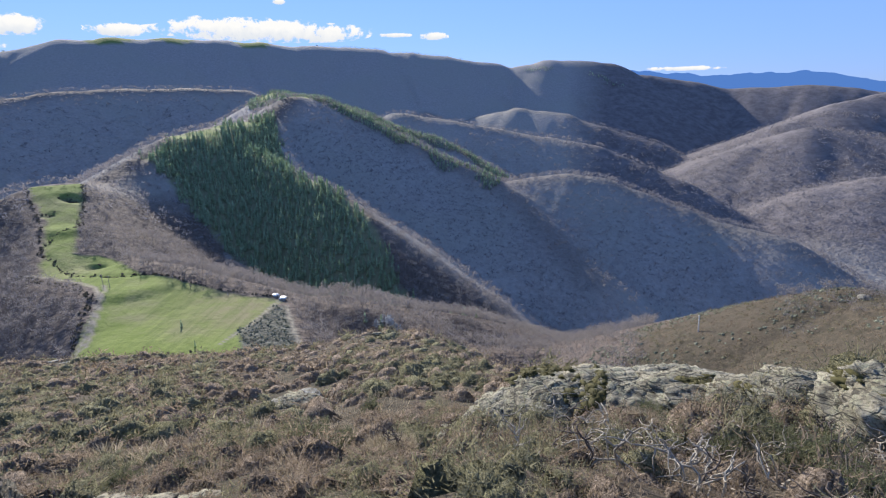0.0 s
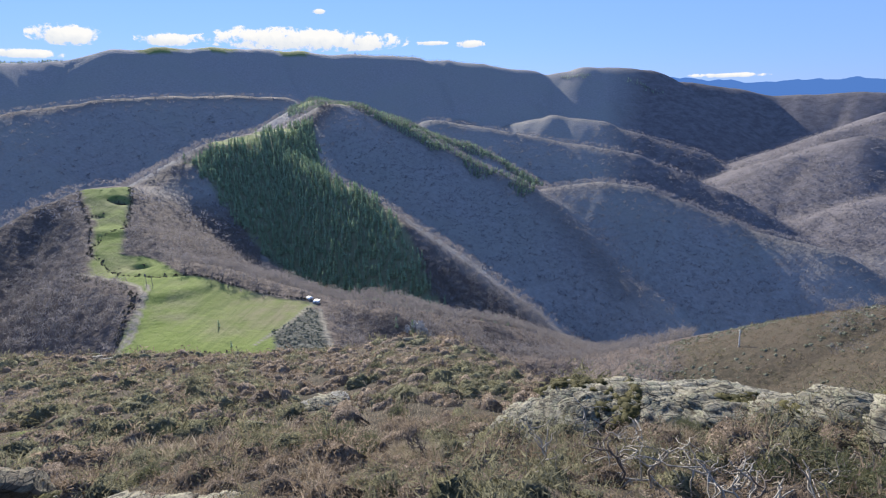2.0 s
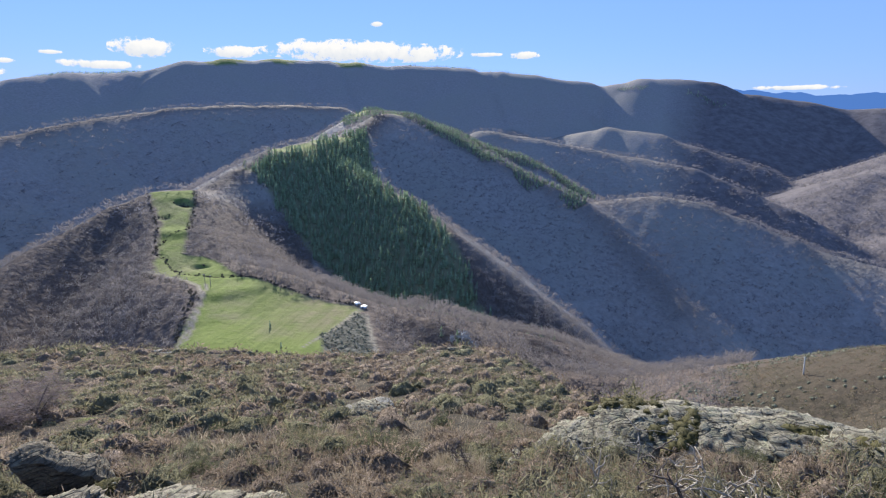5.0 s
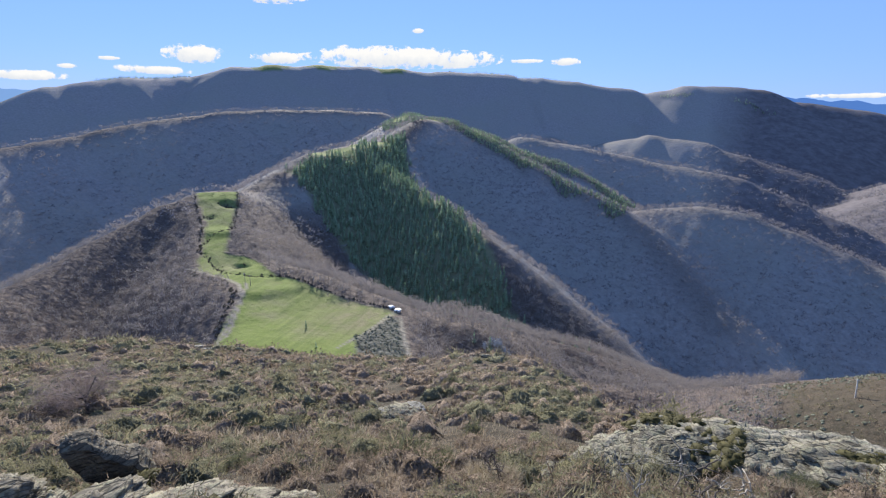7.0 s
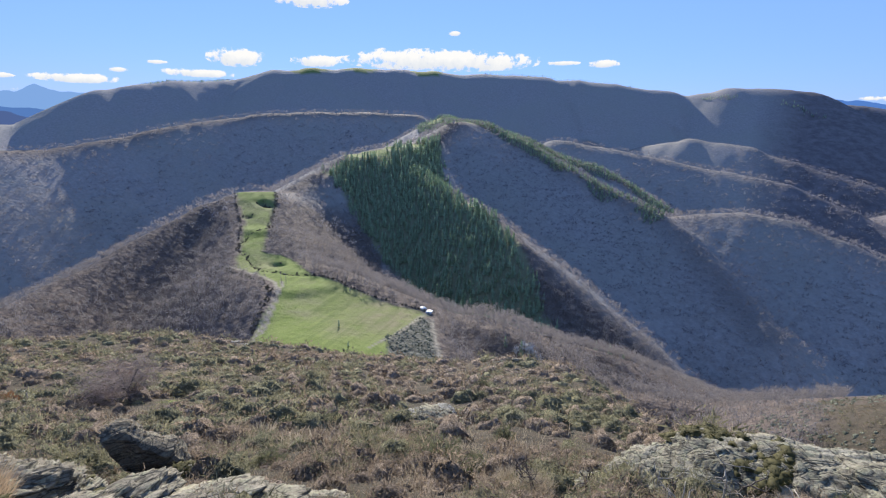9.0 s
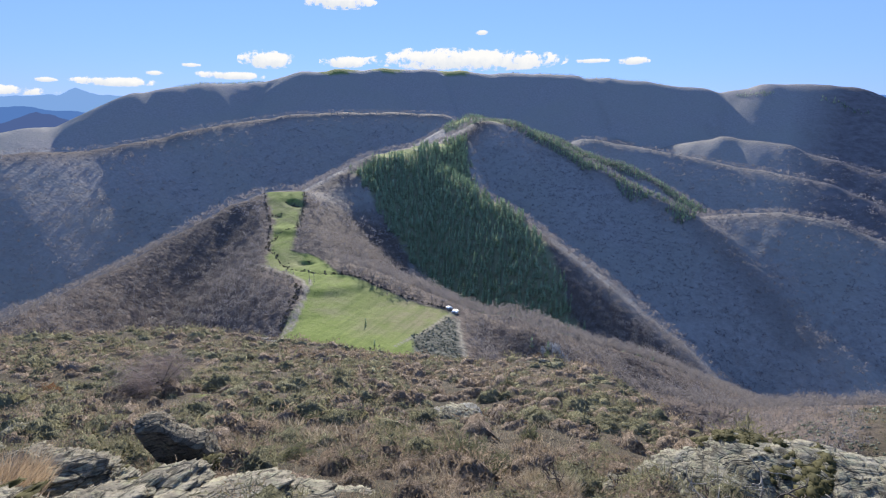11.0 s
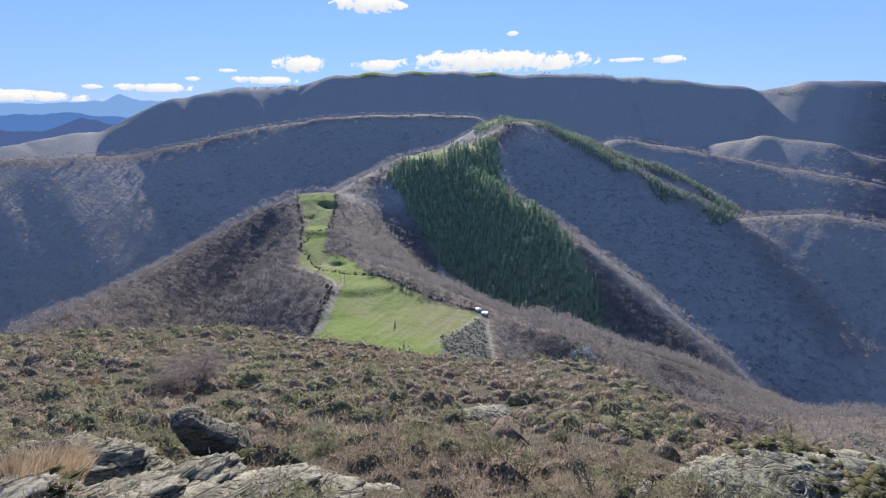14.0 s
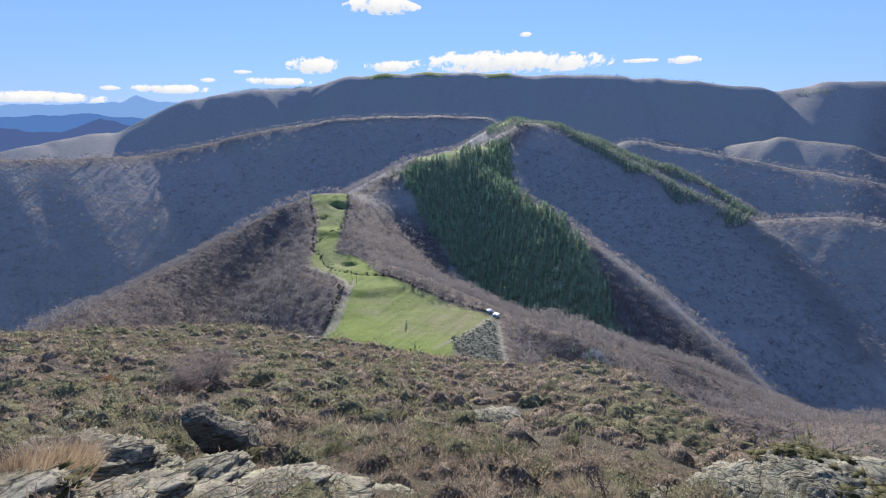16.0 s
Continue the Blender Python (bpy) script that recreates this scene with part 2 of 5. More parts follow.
MEADOW = outline([(-39.5, 330), (-38.6, 362), (-36.6, 408), (-35.0, 447), (-36.0, 473), (-39.7, 539), (-38.9, 581), (-38.3, 661), (-38.9, 790), (-35.0, 790), (-35.4, 717), (-36.2, 632),
                  (-36.8, 574), (-33.9, 550), (-31.8, 489), (-24.7, 425), (-18.5, 386), (-22.2, 340), (-23, 295), (-30, 280), (-39, 290)])
SCRUB = outline([(-23.5, 335), (-19.4, 374), (-18.0, 374), (-16.8, 290), (-23.5, 290)])
PINES = outline([(-30, 925), (-27.5, 965), (-24, 1045), (-20, 1130), (-17.5, 1180), (-17.0, 930), (-14.5, 815), (-10.5, 730), (-7.7, 668), (-6.4, 625), (-5.2, 592), (-4.0, 552), (-6, 520), (-11, 530), (-16, 570), (-20.5, 640), (-24.5, 740), (-27.5, 830)])


# ---- materials ----
def material(name):
    m = bpy.data.materials.new(name)
    m.use_nodes = True
    return m, m.node_tree.nodes, m.node_tree.links, m.node_tree.nodes["Principled BSDF"]


class Net:
    """A short hand for node trees."""
    def __init__(self, name, rough=0.9, metal=0.0, spec=0.3):
        self.m, self.n, self.l, self.b = material(name)
        self.b.inputs["Roughness"].default_value, self.b.inputs["Metallic"].default_value = rough, metal
        self.b.inputs["Specular IOR Level"].default_value = spec
        self.co = self.n.new("ShaderNodeTexCoord").outputs["Object"]

    def noise(self, scale, detail=4, rough=0.6, vec=None):
        t = self.n.new("ShaderNodeTexNoise")
        t.inputs["Scale"].default_value, t.inputs["Detail"].default_value, t.inputs["Roughness"].default_value = scale, detail, rough
        self.l.new(vec or self.co, t.inputs["Vector"])
        return t.outputs["Fac"]

    def voronoi(self, scale, vec=None, feature="F1", out="Distance"):
        t = self.n.new("ShaderNodeTexVoronoi")
        t.feature = feature
        t.inputs["Scale"].default_value = scale
        self.l.new(vec or self.co, t.inputs["Vector"])
        return t.outputs[out]

    def ramp(self, fac, *stops):
        r = self.n.new("ShaderNodeValToRGB")
        while len(r.color_ramp.elements) < len(stops):
            r.color_ramp.elements.new(0.5)
        for e, (p, c) in zip(r.color_ramp.elements, stops):
            e.position, e.color = p, (*c, 1) if isinstance(c, tuple) else (c, c, c, 1)
        self.l.new(fac, r.inputs[0])
        return r.outputs[0]

    def mix(self, fac, a, b, mode="MIX"):
        x = self.n.new("ShaderNodeMix")
        x.data_type, x.blend_type = "RGBA", mode
        for v, s in ((fac, x.inputs[0]), (a, x.inputs[6]), (b, x.inputs[7])):
            if isinstance(v, (int, float)):
                s.default_value = v
            elif isinstance(v, tuple):
                s.default_value = (*v, 1)
            else:
                self.l.new(v, s)
        return x.outputs[2]

    def math(self, op, a, b=0.0):
        x = self.n.new("ShaderNodeMath")
        x.operation = op
        for v, s in ((a, x.inputs[0]), (b, x.inputs[1])):
            if isinstance(v, (int, float)):
                s.default_value = v
            else:
                self.l.new(v, s)
        return x.outputs[0]

    def attr(self, name):
        a = self.n.new("ShaderNodeAttribute")
        a.attribute_name = name
        return a.outputs["Fac"]

    def colour(self, c):
        if isinstance(c, tuple):
            self.b.inputs["Base Color"].default_value = (*c, 1)
        else:
            self.l.new(c, self.b.inputs["Base Color"])
        return self

    def bump(self, h, strength=0.5, distance=0.02):
        x = self.n.new("ShaderNodeBump")
        x.inputs["Strength"].default_value, x.inputs["Distance"].default_value = strength, distance
        self.l.new(h, x.inputs["Height"])
        self.l.new(x.outputs[0], self.b.inputs["Normal"])
        return self


def ground_material():
    g = Net("land", 0.95, spec=0.1)
    n_big, n_mid, n_fine, n_tuft = g.noise(0.004, 5), g.noise(0.05, 4), g.noise(0.6, 4), g.noise(6, 3)
    wood = g.mix(g.ramp(g.noise(0.12, 3, 0.7), (0.3, 0.0), (0.7, 1.0)), (0.225, 0.208, 0.202), (0.317, 0.297, 0.282))
    wood = g.mix(g.ramp(n_big, (0.4, 0.0), (0.65, 0.6)), wood, (0.266, 0.261, 0.229))
    twigs = g.noise(9, 6, 0.78)
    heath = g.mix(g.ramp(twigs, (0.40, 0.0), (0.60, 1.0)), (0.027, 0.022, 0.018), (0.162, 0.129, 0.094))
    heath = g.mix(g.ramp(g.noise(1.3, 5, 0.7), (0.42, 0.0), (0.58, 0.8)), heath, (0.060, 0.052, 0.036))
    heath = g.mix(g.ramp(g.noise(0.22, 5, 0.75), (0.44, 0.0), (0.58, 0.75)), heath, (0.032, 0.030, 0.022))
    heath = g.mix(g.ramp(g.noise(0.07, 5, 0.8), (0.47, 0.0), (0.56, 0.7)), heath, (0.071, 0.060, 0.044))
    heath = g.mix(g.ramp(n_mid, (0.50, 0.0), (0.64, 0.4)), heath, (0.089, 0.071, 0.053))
    grass = g.mix(g.ramp(n_mid, (0.35, 0.0), (0.65, 1.0)), (0.125, 0.168, 0.034), (0.185, 0.225, 0.062))
    grass = g.mix(g.ramp(g.noise(0.02, 4), (0.5, 0.0), (0.68, 0.75)), grass, (0.205, 0.192, 0.102))
    grass = g.mix(g.ramp(n_fine, (0.4, 0.0), (0.8, 0.4)), grass, (0.109, 0.131, 0.045))
    scrub = g.mix(g.ramp(g.noise(0.5, 4), (0.4, 0.0), (0.6, 1.0)), (0.038, 0.038, 0.029), (0.122, 0.122, 0.102))
    pine = g.mix(n_mid, (0.13, 0.14, 0.085), (0.20, 0.20, 0.12))
    soil = g.mix(g.ramp(n_fine, (0.3, 0.0), (0.7, 1.0)), (0.166, 0.147, 0.115), (0.269, 0.243, 0.198))
    litter_rim_dim = g.mix(g.ramp(g.noise(0.3, 4, 0.7), (0.35, 0.0), (0.65, 1.0)), (0.071, 0.057, 0.050), (0.142, 0.114, 0.099))
    c = g.mix(g.attr("litter_rim_dim"), wood, litter_rim_dim)
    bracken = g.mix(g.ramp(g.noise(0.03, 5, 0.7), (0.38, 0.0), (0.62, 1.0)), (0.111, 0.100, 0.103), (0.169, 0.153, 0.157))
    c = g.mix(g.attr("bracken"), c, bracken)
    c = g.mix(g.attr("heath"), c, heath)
    c = g.mix(g.attr("pine"), c, pine)
    grass = g.mix(g.math("MULTIPLY", g.attr("dry"), g.ramp(g.noise(0.06, 5, 0.7), (0.35, 0.25), (0.6, 1.0))), grass, (0.185, 0.165, 0.092))
    furrow = g.n.new("ShaderNodeMapping")
    furrow.inputs["Rotation"].default_value, furrow.inputs["Scale"].default_value = (0, 0, radians(24)), (1.0, 0.06, 1.0)
    g.l.new(g.co, furrow.inputs["Vector"])
    grass = g.mix(g.ramp(g.noise(0.22, 4, 0.6, furrow.outputs[0]), (0.46, 0.0), (0.62, 0.42)), grass, (0.085, 0.115, 0.030))
    c = g.mix(g.attr("grass"), c, grass)
    c = g.mix(g.attr("scrub"), c, scrub)
    c = g.mix(g.attr("soil"), c, soil)
    g.colour(c)
    bare = g.math("MULTIPLY", g.math("SUBTRACT", 1.0, g.attr("heath")), g.math("SUBTRACT", 1.0, g.attr("grass")))
    crowns = g.math("MULTIPLY", g.math("ADD", g.voronoi(0.14), g.math("MULTIPLY", g.voronoi(0.37), 0.5)), bare)
    relief = g.math("ADD", g.noise(0.15, 5, 0.7), g.math("MULTIPLY", twigs, 0.08))
    g.bump(g.math("SUBTRACT", relief, g.math("MULTIPLY", crowns, 0.9)), 0.6, 2.0)
    return g.m


# ---- the ground ----
def radii():
    r = [0.0, 0.25, 0.5]
    while r[-1] < 4950:
        d = r[-1]
        r.append(d * (1.024 if d < 150 else 1.012 if d < 280 else 1.0085 if d < 1250 else 1.012))
    return np.array(r)


def bearings():
    view = np.arange(-72, 48.01, 0.34)
    return np.concatenate([view, np.arange(52, 285, 4.0)])


def cover(x, y):
    d = np.hypot(x, y)
    b = wrap(np.degrees(np.arctan2(x, y)))
    jag = 5 * fbm(x / 14, y / 14, 3, 60)
    out = {}
    m = inside(x, y, MEADOW)
    out["grass"] = np.clip((m + jag * 0.4) / 3 + 0.5, 0, 1)
    out["scrub"] = np.clip((inside(x, y, SCRUB) + jag * 0.3) / 3 + 0.5, 0, 1)
    out["pine"] = np.clip((inside(x, y, PINES) + jag) / 6 + 0.5, 0, 1)
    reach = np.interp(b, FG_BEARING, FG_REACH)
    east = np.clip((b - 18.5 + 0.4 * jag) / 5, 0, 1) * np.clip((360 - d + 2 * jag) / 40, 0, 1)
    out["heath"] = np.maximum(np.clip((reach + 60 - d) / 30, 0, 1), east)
    for pts, w in PATCHES:
        q = np.hypot(x - pts[0], y - pts[1])
        soft = min(6, w)
        out["grass"] = np.maximum(out["grass"], np.clip((w - q + jag * soft / 6) / soft + 0.5, 0, 1))
    out["litter_rim_dim"] = np.clip((np.where(b < -24, 850, 720) - d + 3 * jag) / 90, 0, 1)
    for name, share in (("west_spur", 0.9), ("pine_hill", 0.95), ("east_spur", 0.5), ("pine_spur", 0.95), ("round_spur", 0.5), ("back_spur", 0.5), ("fringe_spur", 0.5), ("blue_spur", 0.5)):
        crest = along(x, y, [q[:2] for q in RIDGES[name][0]])
        out["litter_rim_dim"] = np.maximum(out["litter_rim_dim"], share * np.exp(-(crest / 36) ** 2))       # crests darkened in colour to hold down their sunlit rims
    track = np.full(x.shape, 1e9)
    for t in TRACKS:
        track = np.minimum(track, along(x, y, t))
    # dark cover in the hollows: shrubs, plus bank shade put into the colour
    for (hx, hy, _), across, deep, size in HOLLOWS:
        out["scrub"] = np.maximum(out["scrub"], np.exp(-(((x - hx) / across) ** 2 + ((y - hy + 2) / deep) ** 2) ** 2 * 1.6))
    out["dry"] = np.clip((b + 31) / 7, 0, 1) * np.clip((d - 320) / 40, 0, 1) * (d < 600)
    # browner eastern cover, its colour also kept dark to tone down sunlit slopes
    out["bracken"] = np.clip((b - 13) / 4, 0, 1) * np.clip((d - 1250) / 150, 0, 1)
    out["soil"] = np.clip((1.4 + 0.1 * jag - track) / 1.1 + 0.3, 0, 1)
    return out


PATCHES = [(place(-46.5, 30.2), 1.0), (place(-26.3, 990), 24), (place(-24.6, 1012), 30), (place(-22.6, 1060), 20), (place(-20.4, 1100), 24), (place(-14.8, 1258), 26), (place(-18.2, 1540), 26), (place(-31, 2880), 110), (place(-19, 2950), 90), (place(-26, 2900), 90)]
TRACKS = [[(-39.5, 340), (-38.4, 364), (-36.5, 408), (-35.5, 445), (-35.7, 470), (-37.7, 502), (-39.5, 531), (-41.0, 548)],
          [(-18.1, 376), (-17.4, 321), (-16.6, 290)], [(-37.4, 370), (-36.0, 410), (-35.1, 452), (-34.9, 470)], [(-18.6, 388), (-22.0, 346), (-25.5, 320)]]


def build_ground():
    r, b = radii(), bearings()
    rr, bb = np.meshgrid(r, np.radians(b), indexing="ij")
    x, y = rr * np.sin(bb) + 0.11, rr * np.cos(bb) - 0.07
    z = height(x, y)
    nr, nb = x.shape
    co = np.stack([x, y, z], -1).reshape(-1, 3)
    i, j = np.meshgrid(np.arange(nr - 1), np.arange(nb), indexing="ij")
    j2 = (j + 1) % nb
    quads = np.stack([i * nb + j, i * nb + j2, (i + 1) * nb + j2, (i + 1) * nb + j], -1).reshape(-1, 4)
    me = mesh_from("ground", co, quads[:, ::-1])
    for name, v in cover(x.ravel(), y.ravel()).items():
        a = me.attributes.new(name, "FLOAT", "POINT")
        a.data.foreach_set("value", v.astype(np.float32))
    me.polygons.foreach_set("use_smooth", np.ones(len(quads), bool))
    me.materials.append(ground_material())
    return tagged(new("ground", me), "mountain land of heath, pasture and leafless winter woods", "ground", kind="structure")


def mesh_from(name, co, faces):
    """A mesh from arrays of places and of triangles or quads."""
    me = bpy.data.meshes.new(name)
    n, k = faces.shape
    me.vertices.add(len(co))
    me.vertices.foreach_set("co", np.ascontiguousarray(co, np.float32).ravel())
    me.loops.add(n * k)
    me.loops.foreach_set("vertex_index", np.ascontiguousarray(faces, np.int32).ravel())
    me.polygons.add(n)
    me.polygons.foreach_set("loop_start", np.arange(0, n * k, k, dtype=np.int32))
    me.update(calc_edges=True)
    return me


ground = build_ground()


# ---- plant materials ----
def plant(name, dark, light, through_light=0.35, scale=0.8, odd=None):
    g = Net(name, 0.8, spec=0.2)
    info = g.n.new("ShaderNodeNewGeometry").outputs["Random Per Island"]
    c = g.mix(info, dark, light)
    if odd:
        c = g.mix(g.ramp(g.noise(scale, 3), (0.5, 0.0), (0.62, 1.0)), c, odd)
    else:
        c = g.mix(g.ramp(g.noise(scale, 3), (0.3, 0.0), (0.7, 0.5)), c, dark)
    g.colour(c)
    t = g.n.new("ShaderNodeBsdfTranslucent")
    g.l.new(c, t.inputs[0])
    x = g.n.new("ShaderNodeMixShader")
    x.inputs[0].default_value = through_light
    g.l.new(g.b.outputs[0], x.inputs[1])
    g.l.new(t.outputs[0], x.inputs[2])
    g.l.new(x.outputs[0], g.n["Material Output"].inputs[0])
    return g.m


MAT_PINE = plant("pine_needles", (0.246, 0.319, 0.201), (0.493, 0.594, 0.380), 0.55, 0.05)
MAT_BEECH = plant("beech_twigs", (0.183, 0.166, 0.158), (0.323, 0.296, 0.281), 0.4, 0.02)
MAT_FAR = plant("far_twigs", (0.185, 0.171, 0.177), (0.308, 0.294, 0.296), 0.4, 0.01)
MAT_BARK = plant("grey_bark", (0.16, 0.14, 0.12), (0.30, 0.27, 0.24), 0.0, 0.3)
MAT_HEATHER = plant("heather_twigs", (0.095, 0.071, 0.050), (0.393, 0.313, 0.230), 0.5, 1.6)
MAT_GORSE = plant("gorse_needles", (0.095, 0.092, 0.053), (0.315, 0.292, 0.186), 0.5, 1.6)
MAT_STRAW = plant("dry_grass", (0.276, 0.227, 0.154), (0.449, 0.392, 0.307), 0.5, 0.6)
MAT_RUST = plant("dead_bracken", (0.141, 0.064, 0.032), (0.256, 0.141, 0.070), 0.4, 1.5)
MAT_TAN = plant("orange_grass", (0.282, 0.198, 0.122), (0.461, 0.365, 0.256), 0.5, 3)
MAT_DEAD = plant("dead_wood", (0.235, 0.205, 0.164), (0.403, 0.365, 0.304), 0.0, 6)
MAT_CHAR = plant("charred_wood", (0.06, 0.05, 0.045), (0.16, 0.13, 0.11), 0.0, 6)
MAT_TWIG = plant("thorn_twigs", (0.20, 0.155, 0.14), (0.38, 0.31, 0.275), 0.3, 3)
MAT_HEDGE = plant("hedge_shrubs", (0.055, 0.050, 0.036), (0.14, 0.125, 0.09), 0.3, 0.3)
MAT_SCRUB = plant("grey_green_scrub", (0.105, 0.117, 0.083), (0.285, 0.300, 0.225), 0.3, 0.3)
MAT_BIRCH = plant("birch_bark", (0.45, 0.44, 0.41), (0.72, 0.71, 0.67), 0.0, 0.5)
MAT_GREEN = plant("gorse_bush_needles", (0.058, 0.063, 0.033), (0.233, 0.240, 0.137), 0.4, 4)


def heart_material(name, dark, mid, light):
    """Dense fine twigs: mottled at two sizes, rough."""
    g = Net(name, 0.95, spec=0.1)
    info = g.n.new("ShaderNodeNewGeometry").outputs["Random Per Island"]
    fine, coarse = g.noise(26, 5, 0.75), g.noise(7, 4, 0.7)
    c = g.mix(g.ramp(fine, (0.40, 0.0), (0.58, 1.0)), dark, light)
    c = g.mix(g.ramp(coarse, (0.40, 0.0), (0.60, 0.75)), c, mid)
    c = g.mix(g.math("MULTIPLY", info, 0.35), c, dark)
    g.colour(c).bump(g.math("ADD", fine, coarse), 1.0, 0.12)
    return g.m


MAT_HEART_H = heart_material("heather_mass", (0.072, 0.056, 0.043), (0.199, 0.154, 0.114), (0.484, 0.383, 0.295))
MAT_HEART_G = heart_material("gorse_mass", (0.060, 0.059, 0.036), (0.151, 0.148, 0.086), (0.396, 0.374, 0.233))
MAT_MOSS = plant("moss", (0.051, 0.048, 0.015), (0.118, 0.104, 0.038), 0.3, 2)
rng = np.random.default_rng(7)


# ---- plant shapes, as arrays of places and triangles ----
def join(pieces):
    co, fa, n = [], [], 0
    for c, f in pieces:
        co.append(c)
        fa.append(f + n)
        n += len(c)
    return np.concatenate(co), np.concatenate(fa)


def sliver(a, b, w, bend=0.0):
    """A thin blade from a to b, w wide at its foot."""
    a, b = np.asarray(a, float), np.asarray(b, float)
    d = b - a
    side = np.cross(d, rng.normal(size=3))
    side *= w / 2 / (np.linalg.norm(side) + 1e-9)
    if not bend:
        return np.array([a - side, a + side, b]), np.array([[0, 1, 2]])
    m = (a + b) / 2 + np.array([0, 0, bend])
    return np.array([a - side, a + side, m - side * 0.7, m + side * 0.7, b]), np.array([[0, 1, 3], [0, 3, 2], [2, 3, 4]])


def stick(points, r0, r1, sides=4):
    """A tapering bent rod through points."""
    p = np.array(points, float)
    ring, out = [], []
    for i, q in enumerate(p):
        d = p[min(i + 1, len(p) - 1)] - p[max(i - 1, 0)]
        d /= np.linalg.norm(d) + 1e-9
        u = np.cross(d, (0.3, 0.9, 0.25))
        u /= np.linalg.norm(u) + 1e-9
        v = np.cross(d, u)
        r = r0 + (r1 - r0) * i / (len(p) - 1)
        a = np.arange(sides) * 2 * np.pi / sides
        ring.append(q + r * (np.cos(a)[:, None] * u + np.sin(a)[:, None] * v))
    for i in range(len(p) - 1):
        for k in range(sides):
            a, b = i * sides + k, i * sides + (k + 1) % sides
            out += [[a, b, b + sides], [a, b + sides, a + sides]]
    e = (len(p) - 1) * sides
    out += [[e, e + k, e + k + 1] for k in range(1, sides - 1)]
    return np.concatenate(ring), np.array(out)


def pine_shape():
    """A pine one metre high."""
    out = [stick([(0, 0, 0), (0, 0, 0.9)], 0.014, 0.004, 3)]
    tiers = 5
    for i in range(tiers):
        z = 0.14 + 0.76 * i / (tiers - 1)
        r = 0.25 * (1 - (i / tiers) ** 1.4) + 0.02
        n = 6
        a = rng.uniform(0, 6.3) + np.arange(n) * 2 * np.pi / n + rng.normal(0, 0.25, n)
        rr = r * rng.uniform(0.6, 1.2, n)
        tip = np.array([[rng.normal(0, 0.01), rng.normal(0, 0.01), z + 0.19]])
        rim = np.stack([rr * np.cos(a), rr * np.sin(a), z - 0.05 + rng.normal(0, 0.02, n)], -1)
        gap = np.stack([rr * 0.5 * np.cos(a + 0.5), rr * 0.5 * np.sin(a + 0.5), np.full(n, z + 0.03)], -1)
        co = np.concatenate([tip, rim, gap])
        fa = [[0, 1 + k, 1 + n + k] for k in range(n)] + [[0, 1 + n + k, 1 + (k + 1) % n] for k in range(n)]
        out.append((co, np.array(fa)))
    return join(out)


def bare_tree_shape(limbs=3, twigs=42, spread=0.36, twig=0.026, long=0.10):
    """A leafless broad-leaved tree one metre high: a trunk, rising limbs and a rounded uneven crown of fine branches."""
    out = [stick([(0, 0, -0.05), (rng.normal(0, 0.02), rng.normal(0, 0.02), 0.6)], 0.014, 0.005, 3)] if limbs else []
    for k in range(limbs):
        a, z = rng.uniform(0, 6.3), rng.uniform(0.2, 0.4)
        out.append(sliver((0, 0, z), (spread * 0.8 * math.cos(a), spread * 0.8 * math.sin(a), z + rng.uniform(0.25, 0.45)), 0.02))
    lobes = [(rng.normal(0, 0.45 * spread), rng.normal(0, 0.45 * spread), rng.uniform(0.55, 0.78)) for _ in range(4)]
    for k in range(twigs):
        v = rng.normal(size=3)
        v /= np.linalg.norm(v)
        p = np.array(lobes[k % 4]) + v * rng.uniform(0.4, 1.0) * (0.62 * spread, 0.62 * spread, 0.22)
        d = v * 0.6 + (0, 0, 0.35) + rng.normal(0, 0.7, 3)
        out.append(sliver(p - d * long / 2, p + d * long / 2, twig))
    return join(out)


def tuft_shape(blades, tall, wide, width, lean=0.6, bend=0.0, lump=0.0):
    """A clump of upright blades, about tall high and wide across."""
    out = []
    for k in range(blades):
        a, r = rng.uniform(0, 6.3), wide / 2 * math.sqrt(rng.uniform())
        foot = np.array([r * math.cos(a), r * math.sin(a), 0])
        h = tall * rng.uniform(0.55, 1.1) * (1 - lump * (2 * r / wide) ** 2)
        out_a = a + rng.normal(0, 0.6)
        tip = foot + (lean * h * rng.uniform(0.2, 1) * math.cos(out_a), lean * h * rng.uniform(0.2, 1) * math.sin(out_a), h)
        foot[2] += h * rng.uniform(0.0, 0.45) * (1 if lump else 0)
        out.append(sliver(foot, tip, width, bend * h))
    return join(out)


